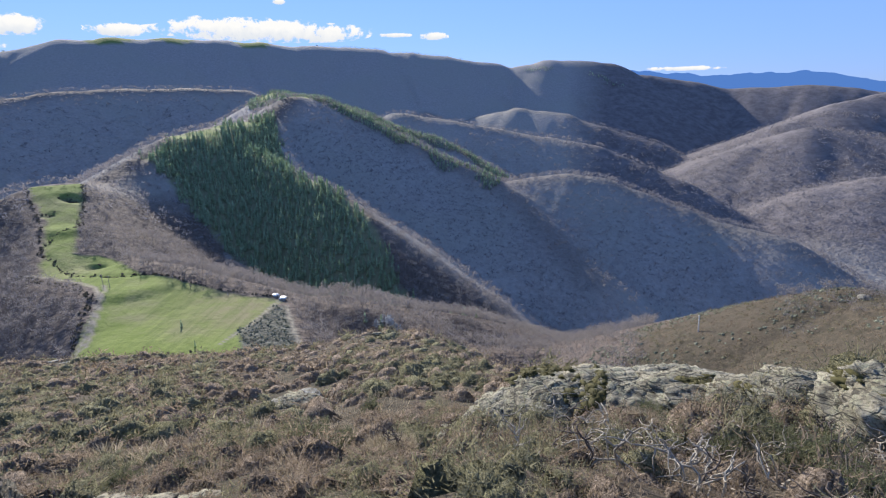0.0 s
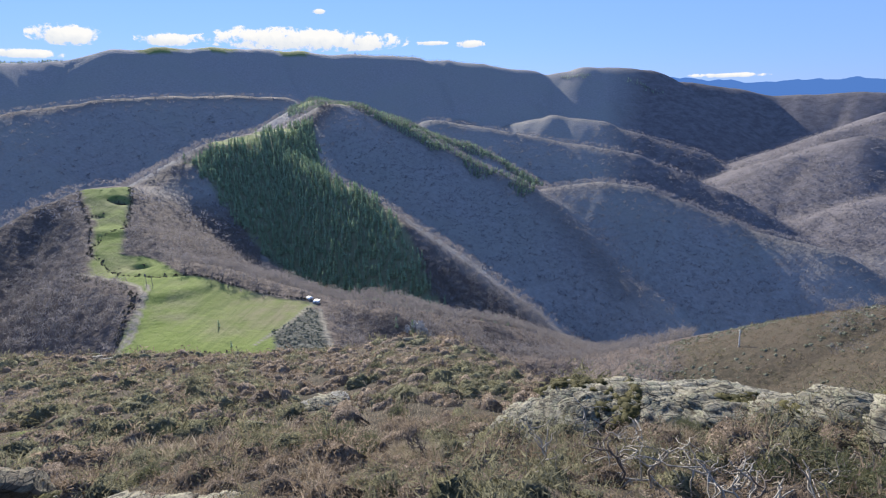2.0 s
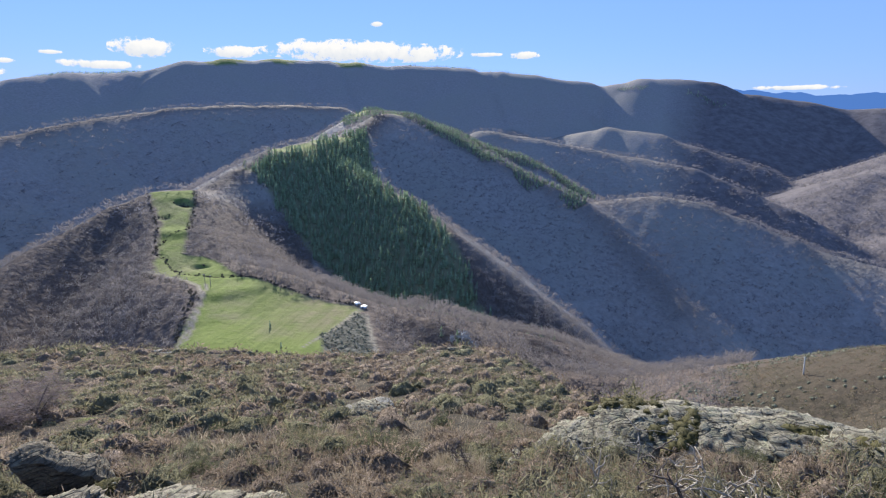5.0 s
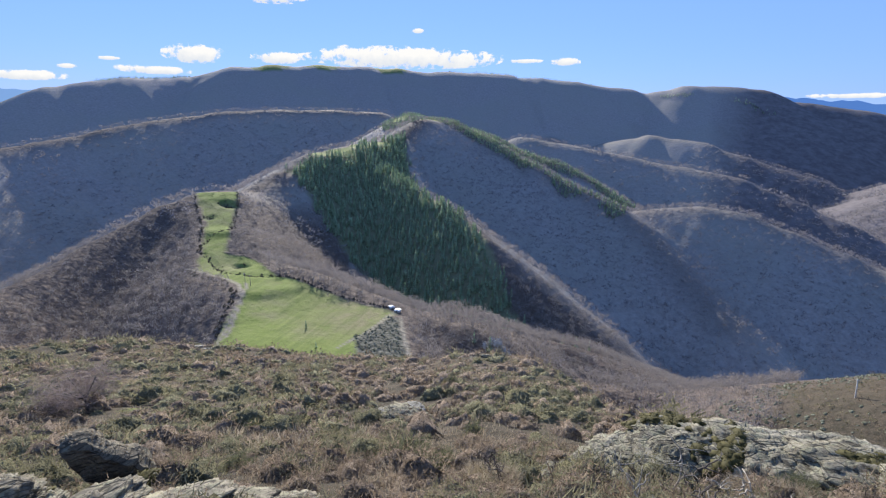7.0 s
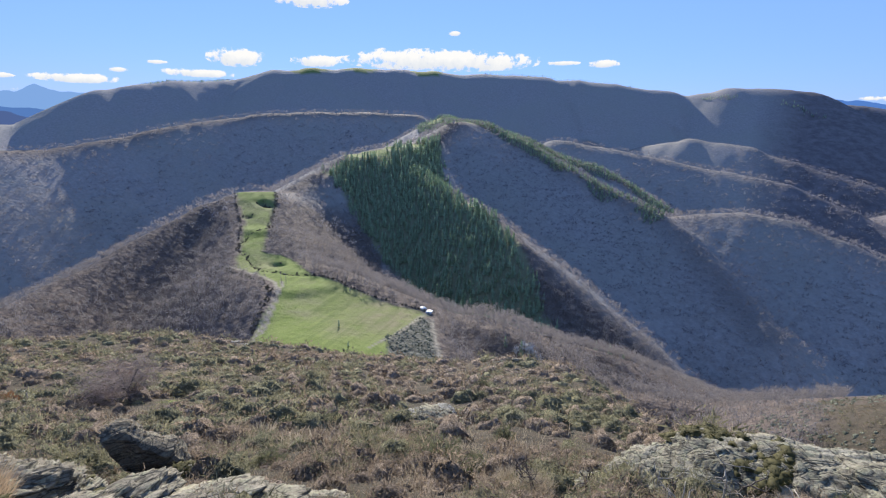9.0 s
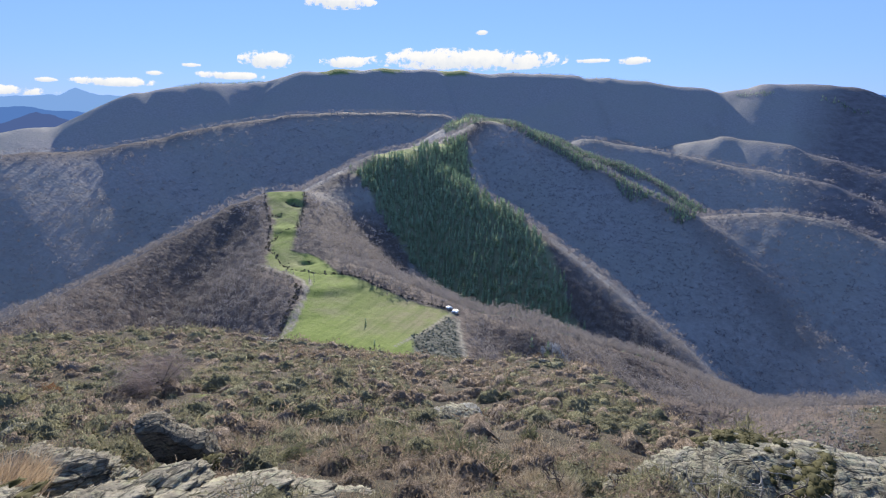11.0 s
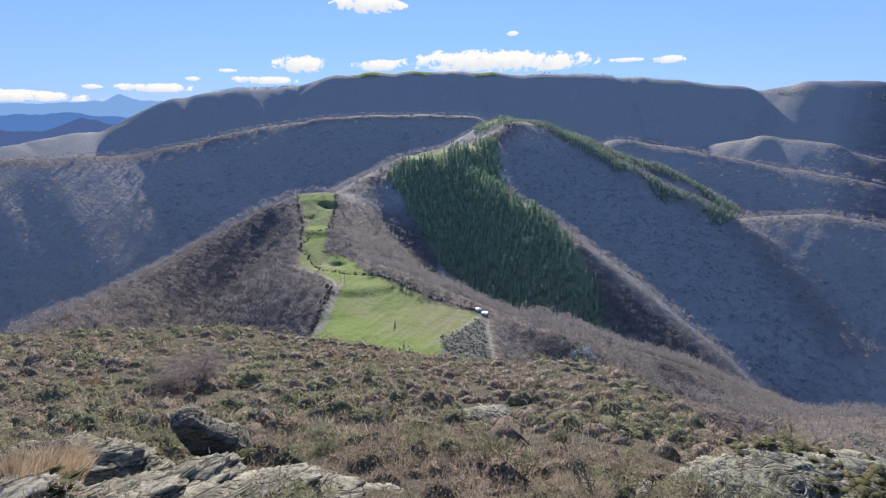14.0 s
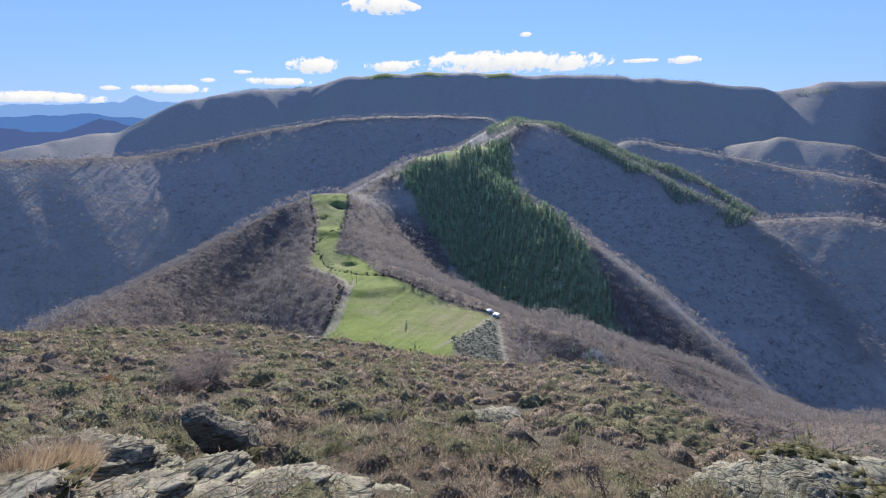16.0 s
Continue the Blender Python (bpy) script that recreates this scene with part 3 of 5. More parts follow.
def bush_shape(sprays, tall, wide, size, width, up_pull=0.15, core=7):
    """A rounded bush: short sprays of needles all over a lumpy dome."""
    out = []
    twist = rng.uniform(0, 6.3)

    def swell(a, up):
        return 0.82 + 0.22 * math.sin(2 * a + twist) * (1 - up) + 0.16 * math.sin(5 * a + 7 * up + twist)
    if core:
        n = core
        co = [(0, 0, tall * 0.74)]
        for i, (up, r) in enumerate(((0.67, 0.46), (0.40, 0.78), (-0.05, 0.88))):
            for k in range(n):
                a = 2 * math.pi * (k + 0.5 * (i == 1)) / n
                f = swell(a, max(up, 0)) * rng.uniform(0.82, 1.12)
                co.append((wide / 2 * r * f * math.cos(a), wide / 2 * r * f * math.sin(a), tall * up * f))
        fa = [[0, 1 + k, 1 + (k + 1) % n] for k in range(n)]
        for i in range(2):
            for k in range(n):
                a, b = 1 + i * n + k, 1 + i * n + (k + 1) % n
                fa += [[a, a + n, b + n], [a, b + n, b]]
        out.append((np.array(co, float), np.array(fa)))
    for k in range(sprays):
        a, up = rng.uniform(0, 6.3), rng.uniform(0.0, 1.0)
        r = math.sqrt(max(0, 1 - up * up))
        lump = swell(a, up) + rng.normal(0, 0.06)
        p = np.array([wide / 2 * r * math.cos(a), wide / 2 * r * math.sin(a), tall * (0.05 + 0.9 * up)]) * lump * rng.uniform(0.72, 1.0)
        d = p / (np.linalg.norm(p) + 1e-6) * 0.5 + (0, 0, up_pull) + rng.normal(0, 0.75, 3)
        out.append(sliver(p, p + d * size * rng.uniform(0.5, 1.3), width))
    return join(out)


def scatter(shapes, places, sizes, tall=None, lean=0.06):
    """Many turned and scaled copies of the shapes in one pair of arrays."""
    n = len(places)
    which, yaw = rng.integers(0, len(shapes), n), rng.uniform(0, 2 * np.pi, n)
    tall = np.ones(n) if tall is None else tall
    co, fa, base = [], [], 0
    lx, ly = rng.normal(0, lean, n), rng.normal(0, lean, n)
    for s, (c, f) in enumerate(shapes):
        k = np.where(which == s)[0]
        if not len(k):
            continue
        cs, sn = np.cos(yaw[k])[:, None], np.sin(yaw[k])[:, None]
        x = (c[:, 0] * cs - c[:, 1] * sn) * sizes[k][:, None]
        y = (c[:, 0] * sn + c[:, 1] * cs) * sizes[k][:, None]
        z = c[:, 2][None] * (sizes[k] * tall[k])[:, None]
        p = np.stack([x + lx[k][:, None] * z, y + ly[k][:, None] * z, z], -1) + places[k][:, None]
        co.append(p.reshape(-1, 3))
        fa.append((f[None] + base + (np.arange(len(k)) * len(c))[:, None, None]).reshape(-1, 3))
        base += len(k) * len(c)
    return np.concatenate(co), np.concatenate(fa)


def stuff(name, arrays, mat, label, category, smooth=False):
    me = mesh_from(name, *arrays)
    me.materials.append(mat)
    if smooth:
        me.polygons.foreach_set("use_smooth", np.ones(len(me.polygons), bool))
    return tagged(new(name, me), label, category, kind="stuff")


def spots(b0, b1, d0, d1, spacing, jitter=0.45):
    """Map points in a sector, about spacing apart."""
    x0, x1, y0, y1 = -d1, d1, -d1, d1
    gx, gy = np.meshgrid(np.arange(x0, x1, spacing), np.arange(y0, y1, spacing))
    x = gx.ravel() + rng.uniform(-jitter, jitter, gx.size) * spacing
    y = gy.ravel() + rng.uniform(-jitter, jitter, gx.size) * spacing
    d, b = np.hypot(x, y), wrap(np.degrees(np.arctan2(x, y)))
    k = (d > d0) & (d < d1) & (b > b0) & (b < b1)
    return x[k], y[k]


def grounded(x, y, sink=0.0):
    return np.stack([x, y, height(x, y) - sink], -1)


# ---- woods ----
def clear(x, y, gap=3):
    """True off the pasture, the grass patches and the tracks."""
    k = (inside(x, y, MEADOW) < -gap) & (inside(x, y, SCRUB) < -2)
    for (px, py, _), r in PATCHES:
        k &= np.hypot(x - px, y - py) > r + 3
    return k


def build_woods():
    pine = [pine_shape() for _ in range(8)]
    x, y = spots(-36, 0, 540, 1220, 6.6, 0.8)
    k = (inside(x, y, PINES) + 12 * fbm(x / 30, y / 30, 2, 70) > 0) & clear(x, y)
    x, y = x[k], y[k]
    stuff("pine_plantation", scatter(pine, grounded(x, y, 0.5), rng.uniform(9, 15.5, len(x)), rng.uniform(0.85, 1.15, len(x))), MAT_PINE,
          "dense green pine plantation on a hillside", "pine wood")
    # pines along the crests of two spurs
    x, y = spots(-15, 9, 980, 1400, 7)
    line = np.minimum(along(x, y, [(-13, 1290), (-9.3, 1240), (-5.7, 1200), (0.4, 1140), (5.5, 1090)]), along(x, y, [(-12.7, 1330), (-9.4, 1340), (-5.1, 1350), (2.9, 1340), (5.5, 1310)]))
    belt = line < 30 + 22 * fbm(x / 50, y / 50, 2, 71)
    k = belt & (rng.uniform(size=len(x)) < 0.9)
    ux, uy = spots(-22, -13, 1230, 1650, 9)
    ku = (along(ux, uy, [(-14.0, 1290), (-17.3, 1560), (-18.3, 1640)]) < 60 + 20 * fbm(ux / 60, uy / 60, 2, 73)) & clear(ux, uy)
    x, y = np.concatenate([x[k], ux[ku]]), np.concatenate([y[k], uy[ku]])
    stuff("pine_belt", scatter(pine, grounded(x, y, 0.5), rng.uniform(9, 15, len(x))), MAT_PINE, "belt of green pines along a wooded spur", "pine wood")
    # leafless beech woods on the nearer flanks
    beech = [bare_tree_shape(2, 72, 0.46, 0.034, 0.085) for _ in range(9)]
    x, y = spots(-70, 24, 255, 700, 7.2, 0.9)
    d, b = np.hypot(x, y), wrap(np.degrees(np.arctan2(x, y)))
    free = clear(x, y, 4) & (inside(x, y, PINES) < 4)
    for t in TRACKS:
        free &= along(x, y, t) > 6
    k = free & (cover(x, y)["heath"] < 0.5) & (d > np.where(b > 7, 235, np.where(b > -12, 330, 290)))
    x, y = x[k], y[k]
    s = rng.uniform(7.5, 13, len(x)) * np.clip(1 + 0.3 * fbm(x / 60, y / 60, 2, 72), 0.6, 1.3)
    stuff("beech_wood", scatter(beech, grounded(x, y, 0.3), s), MAT_BEECH, "leafless grey-brown beech wood on the valley flanks", "wood")
    # woods on the hills across the valley
    middle = [bare_tree_shape(0, 16, 0.46, 0.085, 0.16) for _ in range(9)]
    x, y = spots(-70, 47, 700, 1420, 10.5, 0.9)
    k = clear(x, y) & (inside(x, y, PINES) < 2) & (fbm(x / 90, y / 90, 3, 77) > -1.0)
    x, y = x[k], y[k]
    stuff("hill_woods", scatter(middle, grounded(x, y, 0.3), rng.uniform(9, 15, len(x))), MAT_FAR, "leafless grey-brown woods on the hills across the valley", "wood")
    # far woods on the eastern hills and the massif
    tiny = [bare_tree_shape(0, 9, 0.50, 0.12, 0.20) for _ in range(6)]
    for b0, b1, d0, d1, step in ((12, 47, 1420, 2200, 15), (-66, 12, 1420, 2100, 17)):
        x, y = spots(b0, b1, d0, d1, step, 0.95)
        k = (fbm(x / 150, y / 150, 3, 77) > -0.6) & clear(x, y)
        x, y = x[k], y[k]
        stuff("far_woods", scatter(tiny, grounded(x, y, 0.5), rng.uniform(11, 18, len(x))), MAT_FAR, "leafless grey woods on the far hillsides", "wood")
    q = []
    for b0, b1, d0, d1, n in ((-46.5, -38.5, 2780, 2900, 200), (-13, -6.5, 3000, 3000, 60), (-6.5, 2, 3000, 3000, 40), (8.5, 11.5, 2940, 2900, 40), (15, 18.5, 2900, 2840, 40)):
        s = rng.uniform(0, 1, n)
        q += [place(b0 + (b1 - b0) * t, d0 + (d1 - d0) * t + rng.normal(0, 12))[:2] for t in s]
    q = np.array(q)
    stuff("skyline_trees", scatter(pine, grounded(q[:, 0], q[:, 1], 1), rng.uniform(9, 15, len(q)), rng.uniform(0.6, 0.9, len(q))), MAT_PINE, "far small trees along the skyline of the massif", "wood")


build_woods()


# ---- heath on the near hill ----
def build_heath():
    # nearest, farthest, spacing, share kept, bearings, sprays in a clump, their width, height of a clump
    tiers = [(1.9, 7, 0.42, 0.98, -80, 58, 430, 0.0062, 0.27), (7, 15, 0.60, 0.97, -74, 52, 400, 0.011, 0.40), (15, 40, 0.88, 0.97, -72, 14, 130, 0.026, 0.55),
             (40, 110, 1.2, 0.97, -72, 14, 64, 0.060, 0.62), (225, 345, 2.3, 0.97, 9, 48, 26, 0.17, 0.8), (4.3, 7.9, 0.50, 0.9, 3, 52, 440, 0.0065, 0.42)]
    for kind, (d0, d1, step, chance, b0, b1, sprays, fat, top) in enumerate(tiers):
        x, y = spots(b0, b1, d0, d1, step, 0.9)
        open_ground = fbm(x / 2.2, y / 2.2, 3, 90) < np.where(np.hypot(x, y) < 9, -1.1, -0.70)
        k = (rng.uniform(size=len(x)) < chance) & ~(open_ground & (kind < 5))
        x, y = x[k], y[k]
        for (px, py, pr) in BARE:
            k = np.hypot(x - px, y - py) > pr
            x, y = x[k], y[k]
        if kind == 4:
            k = cover(x, y)["heath"] > 0.5
            x, y = x[k], y[k]
        patch = fbm(x / 3.5, y / 3.5, 3, 80) + 0.5 * fbm(x / 14, y / 14, 2, 81)
        dice = patch + rng.normal(0, 0.5, len(x))
        gorse, straw = dice > 0.22, dice < np.where((b0 > 0) | (np.hypot(x, y) < 6), -1.3, -0.76)
        heather = ~gorse & ~straw
        grow = step * (1.25, 1.35, 1.4, 1.45, 1.15, 1.2)[kind]
        spray = (0.058, 0.052, 0.060, 0.075, 0.085, 0.058)[kind]
        core = 0
        shapes_h = [bush_shape(sprays, top / grow, 1.0, spray, fat / grow, core=core) for _ in range(7)]
        shapes_g = [bush_shape(int(sprays * 1.2), top * 1.1 / grow, 1.0, spray, fat * 1.1 / grow, core=core) for _ in range(7)]
        shapes_s = [tuft_shape(sprays // 3, top * 0.42 / grow, 0.9, fat * 0.42 / grow, 0.9, 0.1 if kind < 2 else 0) for _ in range(5)]
        hearts = [bush_shape(0, top * 1.0 / grow, 1.0, 0.1, 0.1, core=8) for _ in range(6)]
        for pick, shapes, mat, name, label, cat in ((heather, shapes_h, MAT_HEATHER, "heather", "dry brown heather covering the hillside", "heather"),
                                                    (gorse, shapes_g, MAT_GORSE, "gorse", "low olive green gorse scrub on the hillside", "gorse"),
                                                    (straw, shapes_s, MAT_STRAW, "dry_grass", "pale straw-coloured dry grass between the shrubs", "grass")):
            px, py = x[pick], y[pick]
            if len(px):
                s = grow * np.exp(np.clip(rng.normal(0, 0.42, len(px)), -0.9, 0.55 if kind in (0, 1, 5) else 0.8))
                s = s * np.clip(np.hypot(px, py) / 3.2, 0.55, 1)
                spot, tall = grounded(px, py, 0.04), rng.uniform(0.55, 1.5, len(px))
                stuff(name, scatter(shapes, spot, s, tall, 0.15), mat, label, cat)
                if name != "dry_grass" and kind != 4:
                    stuff("undergrowth", scatter(hearts, spot, s * (0.82, 0.88, 0.88, 0.80, 1, 0.80)[kind], tall * (0.88, 0.92, 0.95, 0.95, 1, 0.85)[kind], 0.05), MAT_HEART_H if name == "heather" else MAT_HEART_G, "dense twiggy inside of the low shrubs", "undergrowth", True)


BARE = [(*place(b, d)[:2], r) for b, d, r in ((20, 8.6, 0.9), (12, 8.8, 0.8), (-56, 5.6, 1.0), (-64, 4.8, 0.8), (-50, 4.9, 1.1), (-44, 4.8, 1.0), (-38, 4.9, 0.95), (-32, 5.1, 0.75),
                                              (-46.5, 30.2, 1.5), (-44.8, 40, 2.2), (-46.5, 47, 2.4), (-50, 8.7, 0.8), (-48, 8.6, 0.6), (17, 10.6, 1.2), (23, 10.5, 1.3), (29, 10.4, 1.2), (34, 10.2, 1.0), (-19.5, 26.6, 1.2), (-15.5, 25.6, 1.4))]
build_heath()


# ---- things: helpers ----
def part(name, arrays, mat, parent, label="", smooth=False, kind=""):
    """One mesh object under a thing or a part; its places are in the parent's space."""
    me = mesh_from(name, *arrays)
    me.materials.append(mat)
    if smooth:
        me.polygons.foreach_set("use_smooth", np.ones(len(me.polygons), bool))
    ob = new(name, me)
    ob.parent = parent
    return tagged(ob, label, kind=kind)


def thing(name, m, label, category, group=""):
    ob = new(name)
    ob.empty_display_size = 0.2
    ob.matrix_world = m
    return tagged(ob, label, category, group)


def on_ground(bearing, distance, sink=0.0):
    x, y, _ = place(bearing, distance)
    return x, y, float(height(np.array([x]), np.array([y]))[0]) - sink


# ---- rock ----
def rock_material(name, base, pale, lichen):
    g = Net(name, 0.93, spec=0.2)
    mp = g.n.new("ShaderNodeMapping")
    mp.inputs["Rotation"].default_value = (radians(24), radians(-18), radians(20))
    mp.inputs["Scale"].default_value = (1.0, 1.3, 4.5)
    g.l.new(g.co, mp.inputs["Vector"])
    layers = g.noise(3.2, 8, 0.68, mp.outputs[0])
    c = g.mix(g.ramp(g.noise(1.3, 6, 0.65), (0.38, 0.0), (0.62, 1.0)), base, pale)
    c = g.mix(g.ramp(g.noise(6, 6, 0.75), (0.47, 0.0), (0.60, 0.85)), c, lichen)
    c = g.mix(g.ramp(g.noise(17, 5, 0.7), (0.52, 0.0), (0.60, 0.9)), c, (0.10, 0.09, 0.07))
    c = g.mix(g.ramp(layers, (0.40, 0.95), (0.47, 0.0)), c, (0.05, 0.045, 0.035))
    c = g.mix(g.ramp(g.noise(30, 5, 0.75), (0.40, 0.4), (0.47, 0.0)), c, (0.11, 0.10, 0.075))
    cracks = g.ramp(g.voronoi(2.6, mp.outputs[0], "DISTANCE_TO_EDGE"), (0.0, 1.0), (0.06, 0.0))
    c = g.mix(g.math("MULTIPLY", cracks, 0.6), c, (0.035, 0.032, 0.026))
    g.colour(c)
    layers = g.math("SUBTRACT", layers, g.math("MULTIPLY", cracks, 0.35))
    h = g.math("ADD", layers, g.math("MULTIPLY", g.noise(14, 6, 0.7), 0.35))
    g.bump(h, 0.75, 0.08)
    return g.m


MAT_ROCK = rock_material("lichened_rock", (0.135, 0.122, 0.090), (0.302, 0.279, 0.217), (0.221, 0.222, 0.151))
MAT_SLAB = rock_material("slab_rock", (0.141, 0.122, 0.092), (0.296, 0.265, 0.202), (0.232, 0.230, 0.154))
MAT_QUARTZ = rock_material("white_rock", (0.205, 0.192, 0.166), (0.384, 0.371, 0.339), (0.256, 0.250, 0.198))
MAT_DARKROCK = rock_material("dark_rock", (0.086, 0.070, 0.053), (0.199, 0.170, 0.126), (0.227, 0.204, 0.141))


def noise3(p, scale, seed):
    x, y, z = (p * scale).T
    return (vnoise(x + 3, y - 7, seed) + vnoise(y + 11, z + 5, seed + 1) + vnoise(z - 2, x + 13, seed + 2)) / 1.8


def rock_shape(size, seed, rows=40, cols=64, layers=5.0, rough=1.0):
    """A weathered block with ledges, about twice size across."""
    u, v = np.meshgrid(np.linspace(0, 2 * np.pi, cols, endpoint=False), np.linspace(0.02, np.pi - 0.02, rows), indexing="xy")
    p = np.stack([np.cos(u) * np.sin(v), np.sin(u) * np.sin(v), np.cos(v)], -1).reshape(-1, 3)
    box = np.abs(p) ** 2.5
    p = p / box.sum(1, keepdims=True) ** (1 / 2.5)           # squarer than a ball
    r = 1 + rough * (0.22 * noise3(p, 1.3, seed) + 0.09 * noise3(p, 3.1, seed + 5) + 0.04 * noise3(p, 7, seed + 9) + 0.02 * noise3(p, 16, seed + 19))
    dip = np.array([0.25, -0.35, 0.9])
    s = (p @ dip) * layers + 1.1 * noise3(p, 1.7, seed + 12)
    r = r + rough * 0.10 * (np.abs(s - np.floor(s) - 0.5) * 2 - 0.5) + 0.03 * rough * np.sign(np.sin(s * 6.28))
    s = (p @ dip) * layers * 2.6 + 2.2 * noise3(p, 2.3, seed + 30)
    r = r + rough * 0.055 * (s - np.floor(s)) ** 2                    # sharp thin ledges
    p = p * r[:, None] * np.array(size)
    i, j = np.meshgrid(np.arange(rows - 1), np.arange(cols), indexing="ij")
    q = np.stack([i * cols + j, (i + 1) * cols + j, (i + 1) * cols + (j + 1) % cols, i * cols + (j + 1) % cols], -1).reshape(-1, 4)
    t = np.concatenate([q[:, [0, 1, 2]], q[:, [0, 2, 3]]])
    caps = [[0, k, k + 1] for k in range(1, cols - 1)] + [[(rows - 1) * cols, (rows - 1) * cols + k + 1, (rows - 1) * cols + k] for k in range(1, cols - 1)]
    return p, np.concatenate([t, np.array(caps)])


def rock(bearing, distance, top, size, seed, turn=0, tip=0, mat=None, label="", moss=0, layers=5.0, name="rock", rough=1.0, roll=0, fine=0.9):
    """A rock whose top stands at the given rise as seen from the first eye, or on the ground where top is None."""
    x, y, z = place(bearing, distance, top or 0)
    z = z + EYE - size[2] * 1.12 if top else on_ground(bearing, distance)[2] + size[2] * 0.25
    ob = thing(name, pose(x, y, z, tip, roll, turn - bearing), label, "rock")
    co, fa = rock_shape(size, seed, int(40 * fine), int(64 * fine), layers, rough)
    part("block", (co, fa), mat or MAT_ROCK, ob, smooth=fine > 1)
    if moss:
        k = np.where((co[:, 2] > 0.25 * size[2]) & (noise3(co, 1.3, seed + 40) > 0.28))[0]
        k = k[rng.integers(0, len(k), moss * 2)] if len(k) else k
        if len(k):
            shapes = [bush_shape(40, 0.5, 1.0, 0.14, 0.06) for _ in range(3)]
            part("moss", scatter(shapes, co[k] - (0, 0, 0.02), rng.uniform(0.16, 0.42, len(k)), rng.uniform(0.2, 0.45, len(k))), MAT_MOSS, ob, "yellow-green moss and low grass on the stone", kind="stuff")
    return ob


OUTCROP = "pale grey lichened rock outcrop with moss and cracks"
rock(-3.0, 9.0, -0.745, (0.95, 0.7, 0.36), 3, 8, -6, label=OUTCROP, moss=14, fine=1.3)
rock(3.2, 8.9, -0.728, (0.6, 0.6, 0.34), 5, -12, -6, label=OUTCROP, moss=8, fine=1.2)
rock(9.6, 9.0, -0.650, (0.95, 1.0, 0.5), 11, 14, 0, label=OUTCROP, moss=70, roll=-20, fine=1.8)
rock(15.5, 9.2, -0.585, (1.25, 1.05, 0.5), 15, -8, 0, label=OUTCROP, moss=110, roll=-9, fine=1.8)
rock(22.5, 9.3, -0.550, (1.25, 0.95, 0.42), 19, 10, 0, label=OUTCROP, moss=60, roll=-5, fine=1.7)
rock(29.5, 9.3, -0.520, (1.15, 0.8, 0.36), 23, -6, 0, label=OUTCROP, moss=16, roll=-5, fine=1.5)
rock(34.6, 8.9, -0.505, (0.6, 0.6, 0.3), 27, 20, 0, label=OUTCROP, moss=6)
rock(38.7, 9.0, -0.455, (0.75, 0.7, 0.42), 31, -15, 0, label=OUTCROP, moss=16, fine=1.4)
rock(44.2, 8.2, -0.415, (0.65, 0.7, 0.48), 35, 10, 0, label=OUTCROP, moss=10, fine=1.2)
rock(47.5, 7.6, -0.42, (0.8, 0.8, 0.5), 39, 10, 0, label=OUTCROP, moss=10)
# white-topped slab in the heath, and the pale slab at the crest
rock(-18.3, 27.0, -0.597, (1.3, 1.1, 0.6), 43, 12, -10, MAT_QUARTZ, "white quartz-veined rock slab among the heather", 6)
rock(-15.4, 25.6, -0.622, (2.1, 1.2, 0.7), 47, -20, -10, roll=14, fine=1.3, label="grey weathered rock slab among the heather", moss=14)
rock(-41.6, 80, -0.417, (2.6, 1.6, 0.5), 51, 5, -14, MAT_QUARTZ, "flat pale rock slab on the crest of the heath", layers=3)
rock(-39.7, 79, -0.425, (1.6, 1.2, 0.4), 53, -15, -14, MAT_QUARTZ, "flat pale rock slab on the crest of the heath", layers=3)
rock(41.3, 297, -0.298, (3.0, 2.4, 2.2), 55, 10, 0, MAT_QUARTZ, "pale rock among low trees on the far heath slope", layers=3)
